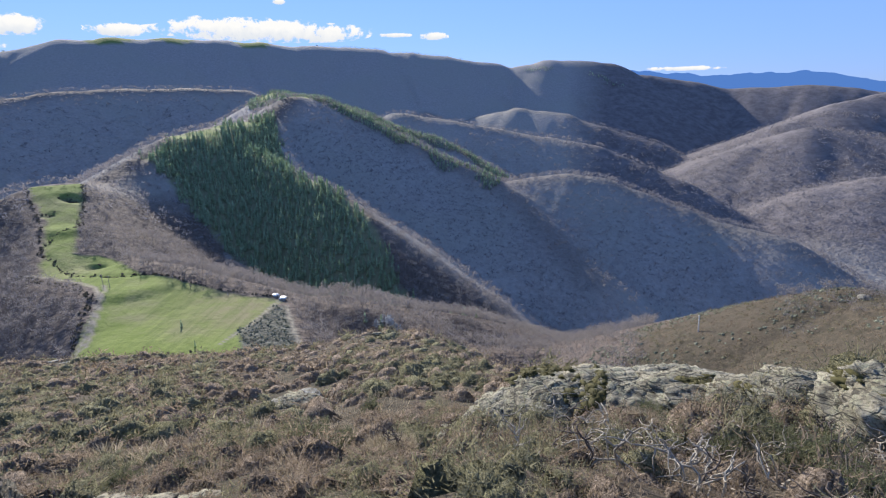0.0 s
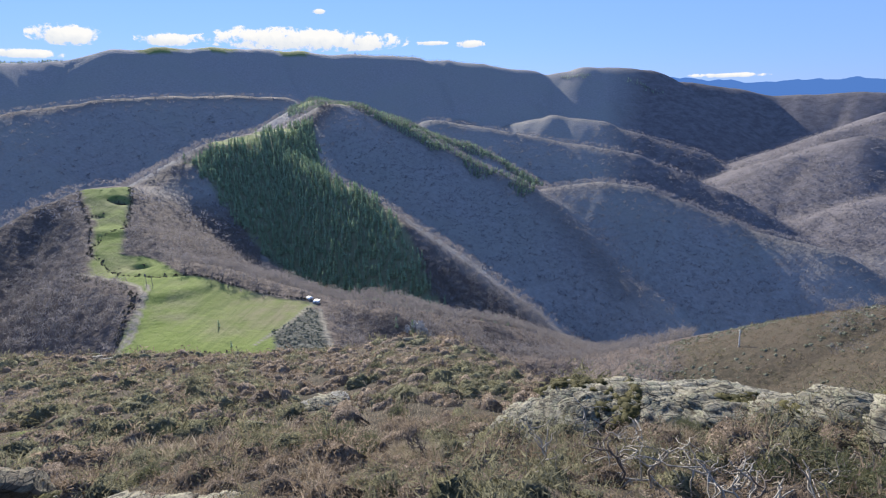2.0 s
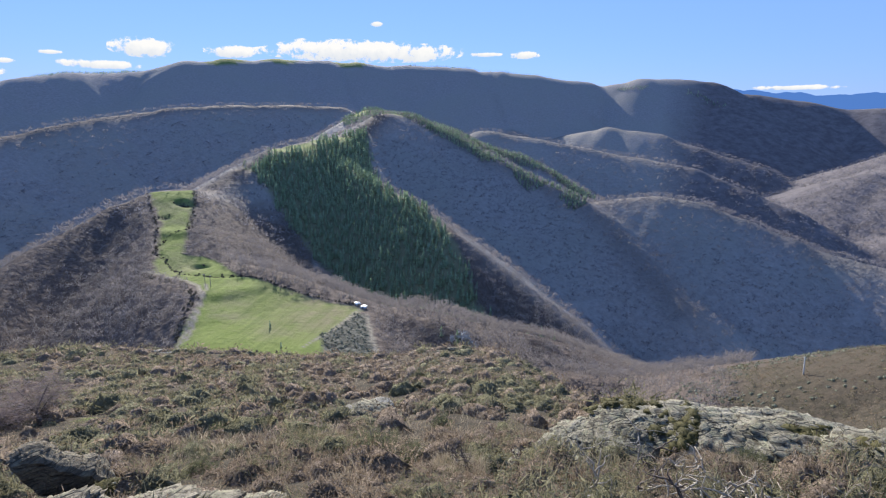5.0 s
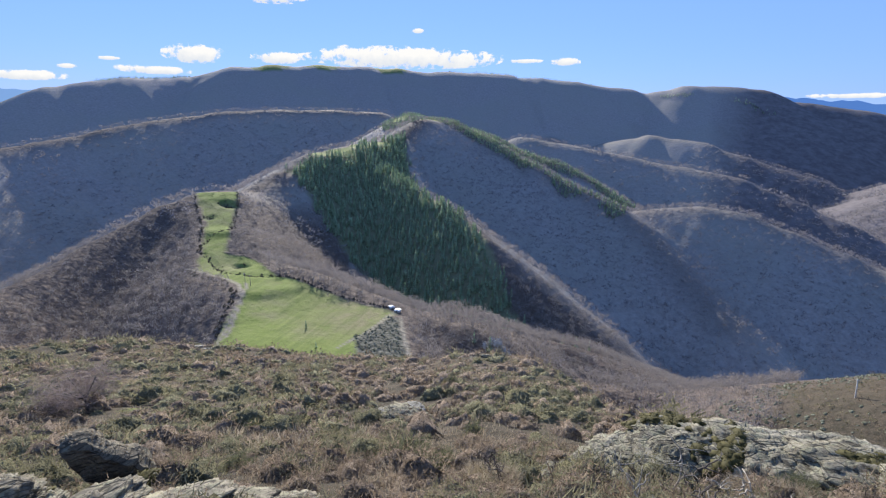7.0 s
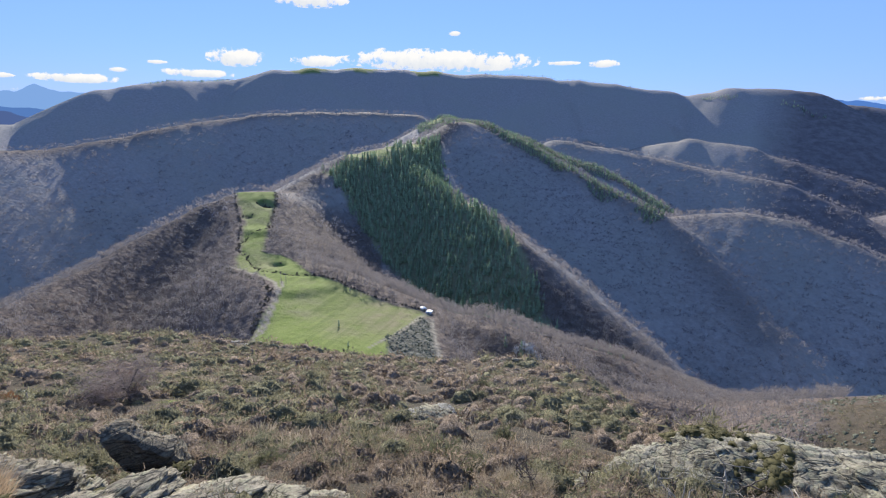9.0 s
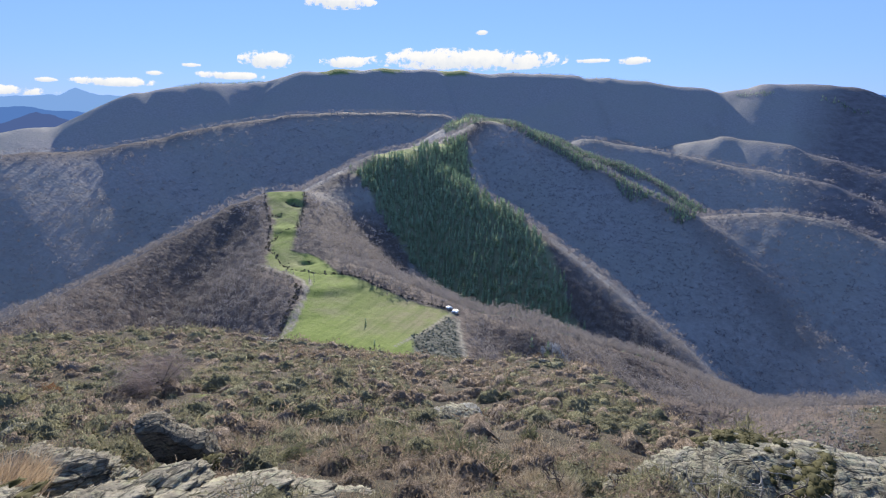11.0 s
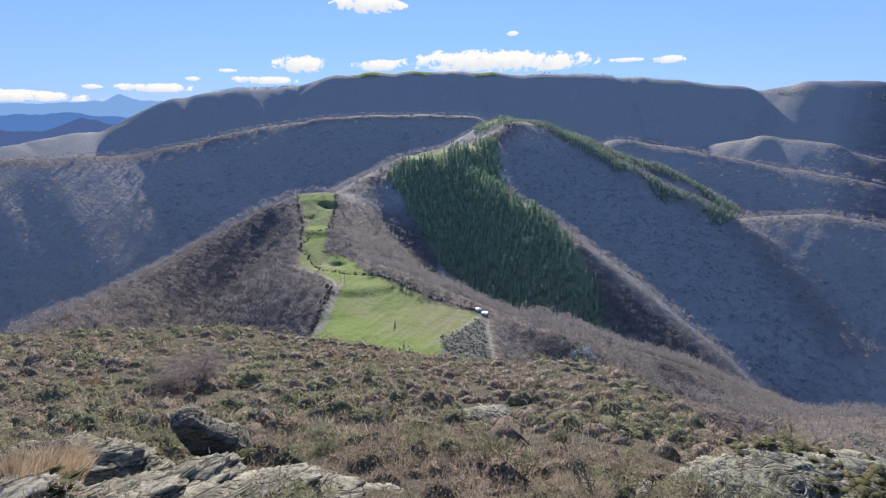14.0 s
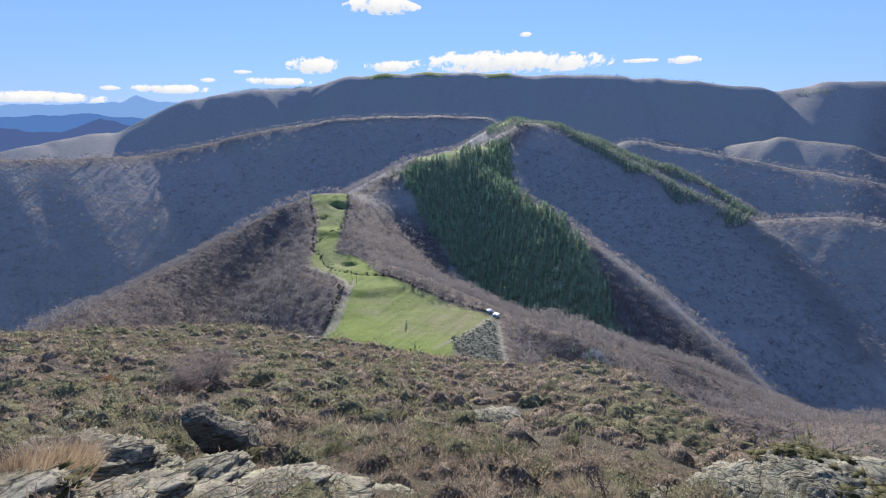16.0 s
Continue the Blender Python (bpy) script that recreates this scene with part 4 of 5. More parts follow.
# leaning dark boulder
def boulder(bearing, distance, top):
    """A leaning slab with a flat dark face, pointed at its upper end."""
    x, y, z = place(bearing, distance, top)
    ob = thing("boulder", pose(x, y, z + EYE, 6, 0, -bearing - 8), "dark leaning boulder with a lichened top edge in the heath", "rock")
    face = [(-0.62, -0.02), (-0.48, 0.02), (-0.30, -0.01), (-0.02, -0.22), (0.28, -0.46), (0.44, -0.75), (0.42, -1.15), (0.10, -1.2), (-0.16, -0.98), (-0.38, -0.62), (-0.52, -0.35)]
    co = []
    for depth, grow_f, lift in ((-0.24, 0.90, -0.02), (-0.18, 1.0, 0.0), (0.05, 1.05, 0.02), (0.30, 1.0, -0.08), (0.46, 0.7, -0.25)):
        co += [((u + 0.05) * grow_f - 0.05, depth, (v + 0.55) * grow_f - 0.55 + lift) for u, v in face]
    n = len(face)
    fa = [[r * n + k, r * n + (k + 1) % n, (r + 1) * n + (k + 1) % n, (r + 1) * n + k] for r in range(4) for k in range(n)]
    bm = bmesh.new()
    vs = [bm.verts.new(c) for c in co]
    for f in fa:
        bm.faces.new([vs[i] for i in f])
    bm.faces.new(vs[n - 1::-1])
    bm.faces.new(vs[4 * n:])
    bmesh.ops.triangulate(bm, faces=bm.faces[:])
    bmesh.ops.subdivide_edges(bm, edges=bm.edges[:], cuts=3, use_grid_fill=True)
    bmesh.ops.recalc_face_normals(bm, faces=bm.faces[:])
    p = np.array([v.co for v in bm.verts])
    p *= 1.08
    p += (0.05 * noise3(p, 2.2, 7) + 0.035 * noise3(p, 5, 9) + 0.02 * noise3(p, 10, 8))[:, None] * np.array([0.8, 1.0, 0.8])
    for v, c in zip(bm.verts, p):
        v.co = c
    me = bpy.data.meshes.new("block")
    bm.to_mesh(me)
    bm.free()
    me.materials.append(MAT_DARKROCK)
    block = new("block", me)
    block.parent = ob
    k = np.where((p[:, 2] > -0.35 - 0.9 * np.clip(p[:, 0], -0.3, 1)) & (p[:, 1] > -0.1))[0]
    k = k[rng.integers(0, len(k), 90)]
    shapes = [bush_shape(26, 0.6, 1.0, 0.22, 0.10) for _ in range(3)]
    part("lichen", scatter(shapes, p[k] - (0, 0, 0.02), rng.uniform(0.06, 0.13, len(k)), rng.uniform(0.3, 0.6, len(k))), MAT_STRAW, ob, "pale crusty lichen along the top edge", kind="stuff")


boulder(-47.9, 9.4, -0.552)
rock(-45.4, 8.8, -0.655, (0.32, 0.26, 0.25), 58, 0, 0, label="small mossy rock beside the boulder", moss=8)
# slabs underfoot on the west side
SLAB = "worn grey rock slab with grass in its cracks"
for k, (b, d, top, sx, sy, sz, turn) in enumerate([
        (-69, 5.0, -0.585, 0.7, 0.45, 0.30, 10), (-63.5, 5.3, -0.600, 0.55, 0.4, 0.28, -15), (-60, 6.2, -0.560, 0.5, 0.35, 0.32, 25), (-57, 6.6, -0.585, 0.42, 0.3, 0.25, -10),
        (-58, 5.1, -0.650, 0.6, 0.45, 0.28, 5), (-53.5, 5.6, -0.655, 0.65, 0.4, 0.28, 18), (-52, 4.8, -0.72, 0.7, 0.4, 0.25, -8), (-47, 5.2, -0.725, 0.6, 0.4, 0.25, 12),
        (-43, 5.0, -0.765, 0.5, 0.4, 0.22, -20), (-39.5, 5.1, -0.785, 0.45, 0.3, 0.22, 30), (-33.6, 5.6, -0.782, 0.36, 0.28, 0.2, 0), (-29.5, 5.5, -0.80, 0.3, 0.25, 0.18, 40),
        (-47.5, 4.9, -0.732, 0.75, 0.5, 0.25, 5), (-41.5, 5.0, -0.752, 0.7, 0.45, 0.25, -8), (-36.3, 5.1, -0.800, 0.6, 0.4, 0.22, 10), (-31.5, 5.3, -0.788, 0.5, 0.35, 0.22, -12), (-60.5, 6.4, -0.536, 0.30, 0.3, 0.30, 12), (-58.3, 6.0, -0.566, 0.42, 0.3, 0.3, -20),
        (-66.5, 4.3, -0.66, 0.6, 0.4, 0.25, 0), (-61.0, 4.3, -0.70, 0.55, 0.4, 0.25, 30), (-56, 4.3, -0.73, 0.6, 0.4, 0.25, -25), (-49, 4.4, -0.78, 0.6, 0.4, 0.25, 15),
        (-54.5, 6.7, -0.62, 0.3, 0.25, 0.22, 50), (-62.5, 6.6, -0.515, 0.35, 0.3, 0.3, -35)]):
    rock(b, d, top - 0.012, (sx * 1.1, sy * 1.25, sz * 0.85), 60 + 4 * k, turn, -18, MAT_SLAB, SLAB, moss=7 if k % 2 else 3, layers=5, rough=1.15, fine=1.15)
# loose stones in the heath
for k in range(26):
    b, d = rng.uniform(-66, 3), rng.uniform(12, 72)
    s = rng.uniform(0.12, 0.34)
    rock(b, d, None, (s * 1.3, s, s * 0.9), 200 + 3 * k, rng.uniform(0, 360), 0, label="small grey stone in the heather", fine=0.4, name="stone")
for b, d, top, s in ((-7.9, 60, -0.476, 0.5), (-6.0, 59.5, -0.478, 0.4), (-9.3, 60, -0.484, 0.45), (-3.5, 53, -0.500, 0.4), (1.5, 50, -0.53, 0.4)):
    rock(b, d, top, (s * 1.5, s, s * 0.5), int(300 + d + b * 7), 0, -10, label="pale rock on the crest of the knoll", fine=0.6)


# ---- single bushes, tussocks, dead branches, the small tree ----
def gorse_bush(bearing, distance, wide, tall, mat=None, label="", name="gorse_bush"):
    x, y, z = on_ground(bearing, distance, 0.05)
    ob = thing(name, pose(x, y, z, 0, 0, rng.uniform(0, 360)), label, "bush", "bushes on the heath")
    for k in range(4):
        a = rng.uniform(0, 6.3)
        e = np.array([wide * 0.3 * math.cos(a), wide * 0.3 * math.sin(a), tall * 0.7])
        part("stem", stick([(0, 0, 0), e * (0.3, 0.5, 0.5), e], 0.022 * wide, 0.006 * wide, 4), MAT_CHAR, ob)
    n = int(4600 if distance < 12 else 1500)
    part("heart", bush_shape(0, tall * 0.85, wide * 0.7, 0.1, 0.1, core=11), MAT_HEART_G, ob)
    part("foliage", bush_shape(n, tall, wide, 0.048 * wide, (0.009 if distance < 12 else 0.020) * wide, core=0), mat or MAT_GREEN, ob)
    return ob


GORSE = "dark olive green gorse bush on the heath"
for b, d, w, h in ((-16.8, 9.4, 1.3, 1.0), (-12.5, 9.9, 0.9, 0.6), (-20, 10.4, 0.8, 0.5), (-31, 8.2, 0.7, 0.45), (-37, 9.5, 0.8, 0.5), (37.5, 6.6, 0.9, 0.6), (41.5, 6.2, 0.9, 0.65), (29, 7.6, 0.7, 0.45),
                   (24.5, 8.2, 0.6, 0.4), (33, 6.0, 0.7, 0.45), (44.5, 5.2, 0.9, 0.6), (-24, 15, 1.1, 0.7), (-9, 16, 1.0, 0.7), (-35, 18, 1.1, 0.8), (-67, 10, 0.9, 0.7), (-64, 8, 0.7, 0.5), (-45, 20, 1.0, 0.7), (-5, 24, 1.3, 0.9), (-12, 38, 1.6, 1.1), (2, 40, 1.5, 1.0)):
    gorse_bush(b, d, w, h, label=GORSE)
for b, d, w, h in ((-59.6, 38, 1.9, 0.9), (-28, 12, 0.7, 0.5)):
    gorse_bush(b, d, w, h, MAT_RUST, "rust-brown clump of dead bracken on the heath", "bracken_clump")
gorse_bush(9, 5.8, 1.0, 0.4, MAT_HEATHER, "purplish brown leafless heather bush", "heather_bush")
gorse_bush(15, 5.6, 0.9, 0.4, MAT_HEATHER, "purplish brown leafless heather bush", "heather_bush")
gorse_bush(-53.0, 31.5, 2.2, 1.1, MAT_CHAR, "dark leafless thorn thicket at the foot of the small tree", "thorn_thicket")


def tussock(bearing, distance, wide, tall, mat, label):
    x, y, z = on_ground(bearing, distance, 0.02)
    ob = thing("grass_tussock", pose(x, y, z), label, "grass tussock", "tussocks")
    part("tuft", tuft_shape(1500, tall, wide, 0.0050, 0.85, 0.14), mat, ob)


for b, d, w, h in ((-62.6, 5.5, 0.5, 0.48), (-64.8, 5.4, 0.45, 0.42), (-61.2, 5.8, 0.45, 0.42)):
    tussock(b, d, w, h, MAT_TAN, "orange-tan tussock of dry grass beside the rocks")
for b, d, w, h in ((-58.5, 5.7, 0.4, 0.22), (-55.5, 6.2, 0.35, 0.2), (-48.5, 6.8, 0.35, 0.2), (-5.5, 7.4, 0.5, 0.3), (-8, 7.8, 0.4, 0.3), (24, 7.3, 0.4, 0.25), (20, 7.2, 0.35, 0.2)):
    tussock(b, d, w, h, MAT_STRAW, "pale yellow tussock of dry grass beside the rocks")


def dead_branch(bearing, distance, length, mat, lift):
    x, y, z = on_ground(bearing, distance, -0.10)
    ob = thing("dead_branch", pose(x, y, z, 0, 0, rng.uniform(0, 360)), "pale bare gnarled branch of burnt gorse" if mat is MAT_DEAD else "blackened bare gnarled branch of burnt gorse", "branch", "burnt gorse branches")

    def wander(p, d, n, step):
        out = [np.array(p, float)]
        d = np.array(d, float)
        for _ in range(n):
            d = d + rng.normal(0, 0.42, 3)
            d /= np.linalg.norm(d)
            out.append(out[-1] + d * step)
        return out
    main = wander((0, 0, 0), (rng.normal(0, 0.5), rng.normal(0, 0.5), lift), 8, length / 8)
    part("stem", stick(main, 0.0135, 0.005, 5), mat, ob)
    for k in (2, 3, 4, 5, 6):
        side = wander(main[k], rng.normal(0, 1, 3) + (0, 0, 0.5 * lift), 5, length / 12)
        part("twig", stick(side, 0.010, 0.003, 4), mat, ob)


for k in range(72):
    b, d = rng.uniform(8, 47), rng.uniform(4.2, 7.4)
    dead_branch(b, d, rng.uniform(0.35, 0.85), MAT_DEAD if k % 3 else MAT_CHAR, rng.uniform(0.4, 1.3))
for k in range(12):
    b, d = rng.uniform(-9, 6), rng.uniform(7.2, 8.2)
    dead_branch(b, d, rng.uniform(0.4, 0.7), MAT_CHAR, 1.2)


def small_tree(bearing, distance, tall, wide, label, name="thorn_tree", mat=None, twigs=3200):
    x, y, z = on_ground(bearing, distance, 0.05)
    ob = thing(name, pose(x, y, z), label, "tree")
    lean = np.array([-0.18 * wide, 0, 0])
    part("trunk", stick([(0, 0, 0), (0.03, 0, tall * 0.25), lean * 0.5 + (0, 0, tall * 0.5)], 0.045 * tall, 0.02 * tall, 6), MAT_CHAR, ob)
    ends = []
    for k in range(9):
        a = rng.uniform(0, 6.3)
        e = lean + (wide * 0.42 * math.cos(a), wide * 0.42 * math.sin(a), tall * rng.uniform(0.55, 0.9))
        part("limb", stick([(0.02, 0, tall * rng.uniform(0.25, 0.45)), e * 0.5 + (0, 0, tall * 0.18), e], 0.016 * tall, 0.004 * tall, 4), MAT_CHAR, ob)
        ends.append(e)
    out = []
    for k in range(twigs):
        c = ends[k % 9] * rng.uniform(0.45, 1.0) + rng.normal(0, 0.1 * wide, 3) * (1, 1, 0.6)
        c[2] = max(c[2], tall * 0.35)
        out.append(sliver(c, c + rng.normal(0, 0.13, 3) * wide * (1, 1, 0.6), 0.006 * tall))
    part("crown", join(out), mat or MAT_TWIG, ob, "purplish brown mesh of leafless twigs")


small_tree(-50.3, 31.0, 2.5, 3.9, "small leafless thorn tree with a dark trunk on the heath")
small_tree(-48.2, 10.2, 0.6, 0.6, "low leafless thorn shrub beside the boulder", "thorn_shrub", twigs=500)


# ---- the pasture: huts, posts, poles, single trees ----
g = Net("white_sheet_metal", 0.45, 0.0, 0.5)
g.colour(g.mix(g.ramp(g.noise(1.5, 4), (0.4, 0.0), (0.7, 1.0)), (0.62, 0.62, 0.60), (0.82, 0.82, 0.80)))
MAT_TIN = g.m
g = Net("grey_render", 0.9)
g.colour(g.mix(g.noise(0.8, 5), (0.30, 0.28, 0.25), (0.52, 0.50, 0.46))).bump(g.noise(6, 4), 0.4, 0.02)
MAT_WALL = g.m
g = Net("weathered_timber", 0.85)
g.colour(g.mix(g.noise(3, 5), (0.16, 0.13, 0.10), (0.34, 0.30, 0.25))).bump(g.noise(12, 3), 0.4, 0.01)
MAT_TIMBER = g.m


def box(x0, x1, y0, y1, z0, z1):
    co = np.array([(x, y, z) for z in (z0, z1) for y in (y0, y1) for x in (x0, x1)], float)
    fa = np.array([[0, 2, 3], [0, 3, 1], [4, 5, 7], [4, 7, 6], [0, 1, 5], [0, 5, 4], [2, 6, 7], [2, 7, 3], [0, 4, 6], [0, 6, 2], [1, 3, 7], [1, 7, 5]])
    return co, fa


def hut(bearing, distance, w, l, h, turn):
    x, y, z = on_ground(bearing, distance, 0.2)
    ob = thing("hut", pose(x, y, z, 0, 0, turn - bearing), "small grey hut with a white sheet-metal roof at the pasture edge", "hut", "huts")
    for a in (-1, 1):
        part("wall", box(a * w / 2 - 0.12, a * w / 2 + 0.12, -l / 2, l / 2, 0, h), MAT_WALL, ob)
        part("wall", box(-w / 2 + 0.12, w / 2 - 0.12, a * l / 2 - 0.12, a * l / 2 + 0.12, 0, h), MAT_WALL, ob)
        co, fa = box(0, w / 2 + 0.4, -l / 2 - 0.35, l / 2 + 0.35, 0, 0.08)
        co[:, 2] += h + 0.4 - 0.2 * co[:, 0]
        co[:, 0] *= a
        part("roof", (co, fa if a > 0 else fa[:, ::-1]), MAT_TIN, ob, "white sheet-metal roof slope")
    door = part("door", box(-0.45, 0.45, -l / 2 - 0.17, -l / 2 - 0.125, 0.2, 2.0), MAT_TIMBER, ob, "weathered timber door")
    part("handle", box(0.3, 0.36, -l / 2 - 0.22, -l / 2 - 0.172, 1.0, 1.15), MAT_TIN, door)


hut(-19.1, 397, 3.6, 5.0, 1.9, 20)
hut(-18.4, 390, 4.2, 5.5, 1.9, -15)


def post(name, bearing, distance, tall, r, label, category, group="", arm=0.0, mat=None):
    x, y, z = on_ground(bearing, distance, 0.3)
    ob = thing(name, pose(x, y, z, rng.normal(0, 1.5), rng.normal(0, 1.5), -bearing), label, category, group)
    part("shaft", stick([(0, 0, 0), (0, 0, tall)], r, r * 0.75, 8), mat or MAT_TIMBER, ob)
    if arm:
        part("crossarm", box(-arm, arm, -0.08, 0.08, tall - 0.75, tall - 0.6), MAT_TIMBER, ob)
        for a in (-0.85, 0.85):
            part("insulator", stick([(a * arm, 0, tall - 0.6), (a * arm, 0, tall - 0.25)], 0.09, 0.06, 6), MAT_TIN, ob)


post("power_pole", -35.0, 466, 10.5, 0.22, "tall bare wooden pole standing on the pasture", "pole", "poles", 0.9)
post("power_pole", -34.5, 460, 10.5, 0.22, "tall bare wooden pole standing on the pasture", "pole", "poles", 0.9)
post("mast", 28.4, 290, 9.5, 0.34, "pale grey wooden mast on the edge of the heath slope", "mast", "", 0.8, MAT_BIRCH)
for b, d in ((-60.8, 41), (-58.2, 38), (-64.2, 58), (-65.3, 58), (-55, 36)):
    post("fence_post", b, d, 1.1, 0.05, "weathered wooden fence post in the heather", "fence post", "fence posts")
edge = [(-31.4, 484), (-24.7, 427), (-18.9, 393)]
for k in range(24):
    t = k / 23 * 2
    (b0, d0), (b1, d1) = edge[min(int(t), 1)], edge[min(int(t), 1) + 1]
    u = t - min(int(t), 1)
    post("fence_post", b0 + (b1 - b0) * u, d0 + (d1 - d0) * u, 1.6, 0.14, "wooden fence post along the pasture edge", "fence post", "pasture fence")


def bare_tree(bearing, distance, tall, label, group, mat=None, fat=0.012):
    x, y, z = on_ground(bearing, distance, 0.2)
    ob = thing("bare_tree", pose(x, y, z, 0, 0, rng.uniform(0, 360)), label, "tree", group)
    part("trunk", stick([(0, 0, 0), (0.1, 0, tall * 0.4), (0.15, 0.1, tall * 0.8)], tall * 0.022, tall * 0.005, 6), mat if mat is MAT_BIRCH else MAT_BARK, ob)
    out = []
    for k in range(9):
        a, z0 = rng.uniform(0, 6.3), tall * rng.uniform(0.3, 0.65)
        e = np.array([tall * 0.25 * math.cos(a), tall * 0.25 * math.sin(a), z0 + tall * rng.uniform(0.15, 0.3)])
        part("limb", stick([(0.08, 0, z0), e * (0.5, 0.5, 0.5) + (0, 0, z0 * 0.5), e], tall * 0.009, tall * 0.003, 4), MAT_BARK, ob)
        for _ in range(22):
            c = e * rng.uniform(0.4, 1.05, 3)
            c[2] = max(c[2], z0)
            out.append(sliver(c, c + rng.normal(0, 0.09, 3) * tall + (0, 0, 0.06 * tall), fat * tall))
    part("crown", join(out), mat or MAT_BEECH, ob)


def build_hedges():
    """Dark shrubs in the hollows, along the sunken lane and the edges of the pasture, and the scrub in its corner."""
    q = []
    for line, wide, step in ((LANE, 2.6, 1.3), ([(-41.0, 548), (-39.9, 520), (-37.0, 478), (-36.2, 445), (-37.4, 408), (-39.6, 360)], 4.0, 1.2), ([(-31.4, 486), (-24.7, 429), (-18.9, 395)], 1.6, 1.6),
                             ([(-39.2, 790), (-38.7, 661), (-39.2, 590)], 2.0, 2.2), ([(-35.0, 790), (-35.2, 717), (-36.0, 640)], 3.0, 1.6), ([(-38.9, 330), (-34, 322), (-28, 316)], 3.0, 2.5)):
        for a, b in zip(line, line[1:]):
            a, b = np.array(place(*a)[:2]), np.array(place(*b)[:2])
            n = int(np.linalg.norm(b - a) / step)
            q.append(a + (b - a) * rng.uniform(0, 1, (n, 1)) + rng.normal(0, wide / 2, (n, 2)))
    for (hx, hy, _), across, deep, size in HOLLOWS:
        n = int(across * deep * 0.7)
        q.append(np.array([hx, hy]) + rng.normal(0, 0.45, (n, 2)) * (across, deep))
    q = np.concatenate(q)
    shapes = [bush_shape(46, 0.7, 1.0, 0.20, 0.07, core=6) for _ in range(6)]
    stuff("hedge_shrubs", scatter(shapes, grounded(q[:, 0], q[:, 1], 0.2), rng.uniform(1.2, 3.0, len(q)), rng.uniform(0.6, 1.3, len(q))), MAT_HEDGE, "dark leafless shrubs along the lane and pasture edges", "hedge")
    x, y = spots(-25, -16, 285, 385, 2.4, 0.9)
    k = (inside(x, y, SCRUB) + 4 * fbm(x / 12, y / 12, 2, 64) > 1) & (along(x, y, TRACKS[1]) > 3.5)
    x, y = x[k], y[k]
    stuff("scrub", scatter(shapes, grounded(x, y, 0.2), rng.uniform(1.0, 2.6, len(x)), rng.uniform(0.4, 1.0, len(x))), MAT_SCRUB, "grey-green scrub in the corner of the pasture", "scrub")
    # dark shrubs and a little wood on the heath slope to the east
    x, y = spots(17, 47, 235, 345, 3.0, 0.9)
    k = fbm(x / 26, y / 26, 3, 66) + rng.normal(0, 0.25, len(x)) > 0.25
    x, y = x[k], y[k]
    stuff("dark_shrubs", scatter(shapes, grounded(x, y, 0.3), rng.uniform(1.6, 3.6, len(x)), rng.uniform(0.35, 0.7, len(x))), MAT_SCRUB, "patches of dark gorse on the far heath slope", "shrubs")
    x, y = spots(35, 47, 262, 330, 6.5, 0.9)
    k = fbm(x / 40, y / 40, 2, 68) + (y - x * 0.9) * 0.02 > -0.2
    x, y = x[k], y[k]
    trees = [bare_tree_shape(2, 72, 0.5, 0.034, 0.085) for _ in range(5)]
    stuff("slope_wood", scatter(trees, grounded(x, y, 0.3), rng.uniform(4, 8, len(x))), MAT_BEECH, "low leafless wood on top of the far heath slope", "wood")
    # pale tussocks in the open places of the heath
    q = [np.array(place(b, d)[:2]) + rng.normal(0, r / 2, (n, 2)) for b, d, r, n in ((-44.8, 40, 3, 60), (-46.5, 47, 3.5, 60), (-56, 52, 3, 40), (-29, 12.5, 1.6, 16), (-24, 15, 1.4, 14), (-33, 17, 2.2, 22), (-62, 30, 2, 30), (-50, 24, 1.5, 25), (-9, 45, 3, 50), (-4, 36, 2, 30))]
    q = np.concatenate(q)
    tufts = [tuft_shape(70, 0.34, 1.0, 0.04, 1.4, 0.1) for _ in range(5)]
    stuff("dry_grass", scatter(tufts, grounded(q[:, 0], q[:, 1], 0.02), rng.uniform(0.4, 0.9, len(q))), MAT_STRAW, "pale straw-coloured dry grass in open places of the heath", "grass")


build_hedges()
for k in range(16):
    t = rng.uniform(0, 2)
    (b0, d0), (b1, d1) = edge[min(int(t), 1)], edge[min(int(t), 1) + 1]
    u = t - min(int(t), 1)
    bare_tree(b0 + (b1 - b0) * u + 0.2, d0 + (d1 - d0) * u + rng.uniform(1, 6), rng.uniform(6, 9), "leafless young tree along the pasture edge", "pasture edge trees")
for b, d, h in ((-29.0, 455, 5), (-27.5, 440, 4), (-26.3, 428, 4.5), (-24, 412, 3.5), (-30.2, 470, 4)):
    bare_tree(b, d, h, "small leafless tree standing on the pasture", "pasture trees")
for b, d, top in ((-6.85, 352, -0.428), (-6.35, 355, -0.440), (-5.75, 353, -0.449), (-5.3, 351, -0.458), (-7.9, 350, -0.444)):
    bare_tree(b, d, d * top + EYE - on_ground(b, d)[2], "pale leafless birch at the edge of the beech wood", "birches", MAT_BIRCH, 0.034)


def conifer(bearing, distance, tall, label, name="conifer"):
    x, y, z = on_ground(bearing, distance, 0.2)
    ob = thing(name, pose(x, y, z), label, "tree", "single conifers")
    co, fa = pine_shape()
    part("trunk", stick([(0, 0, 0), (0, 0, tall * 0.8)], tall * 0.02, tall * 0.004, 5), MAT_BARK, ob)
    part("crown", (co * tall, fa), MAT_PINE, ob)


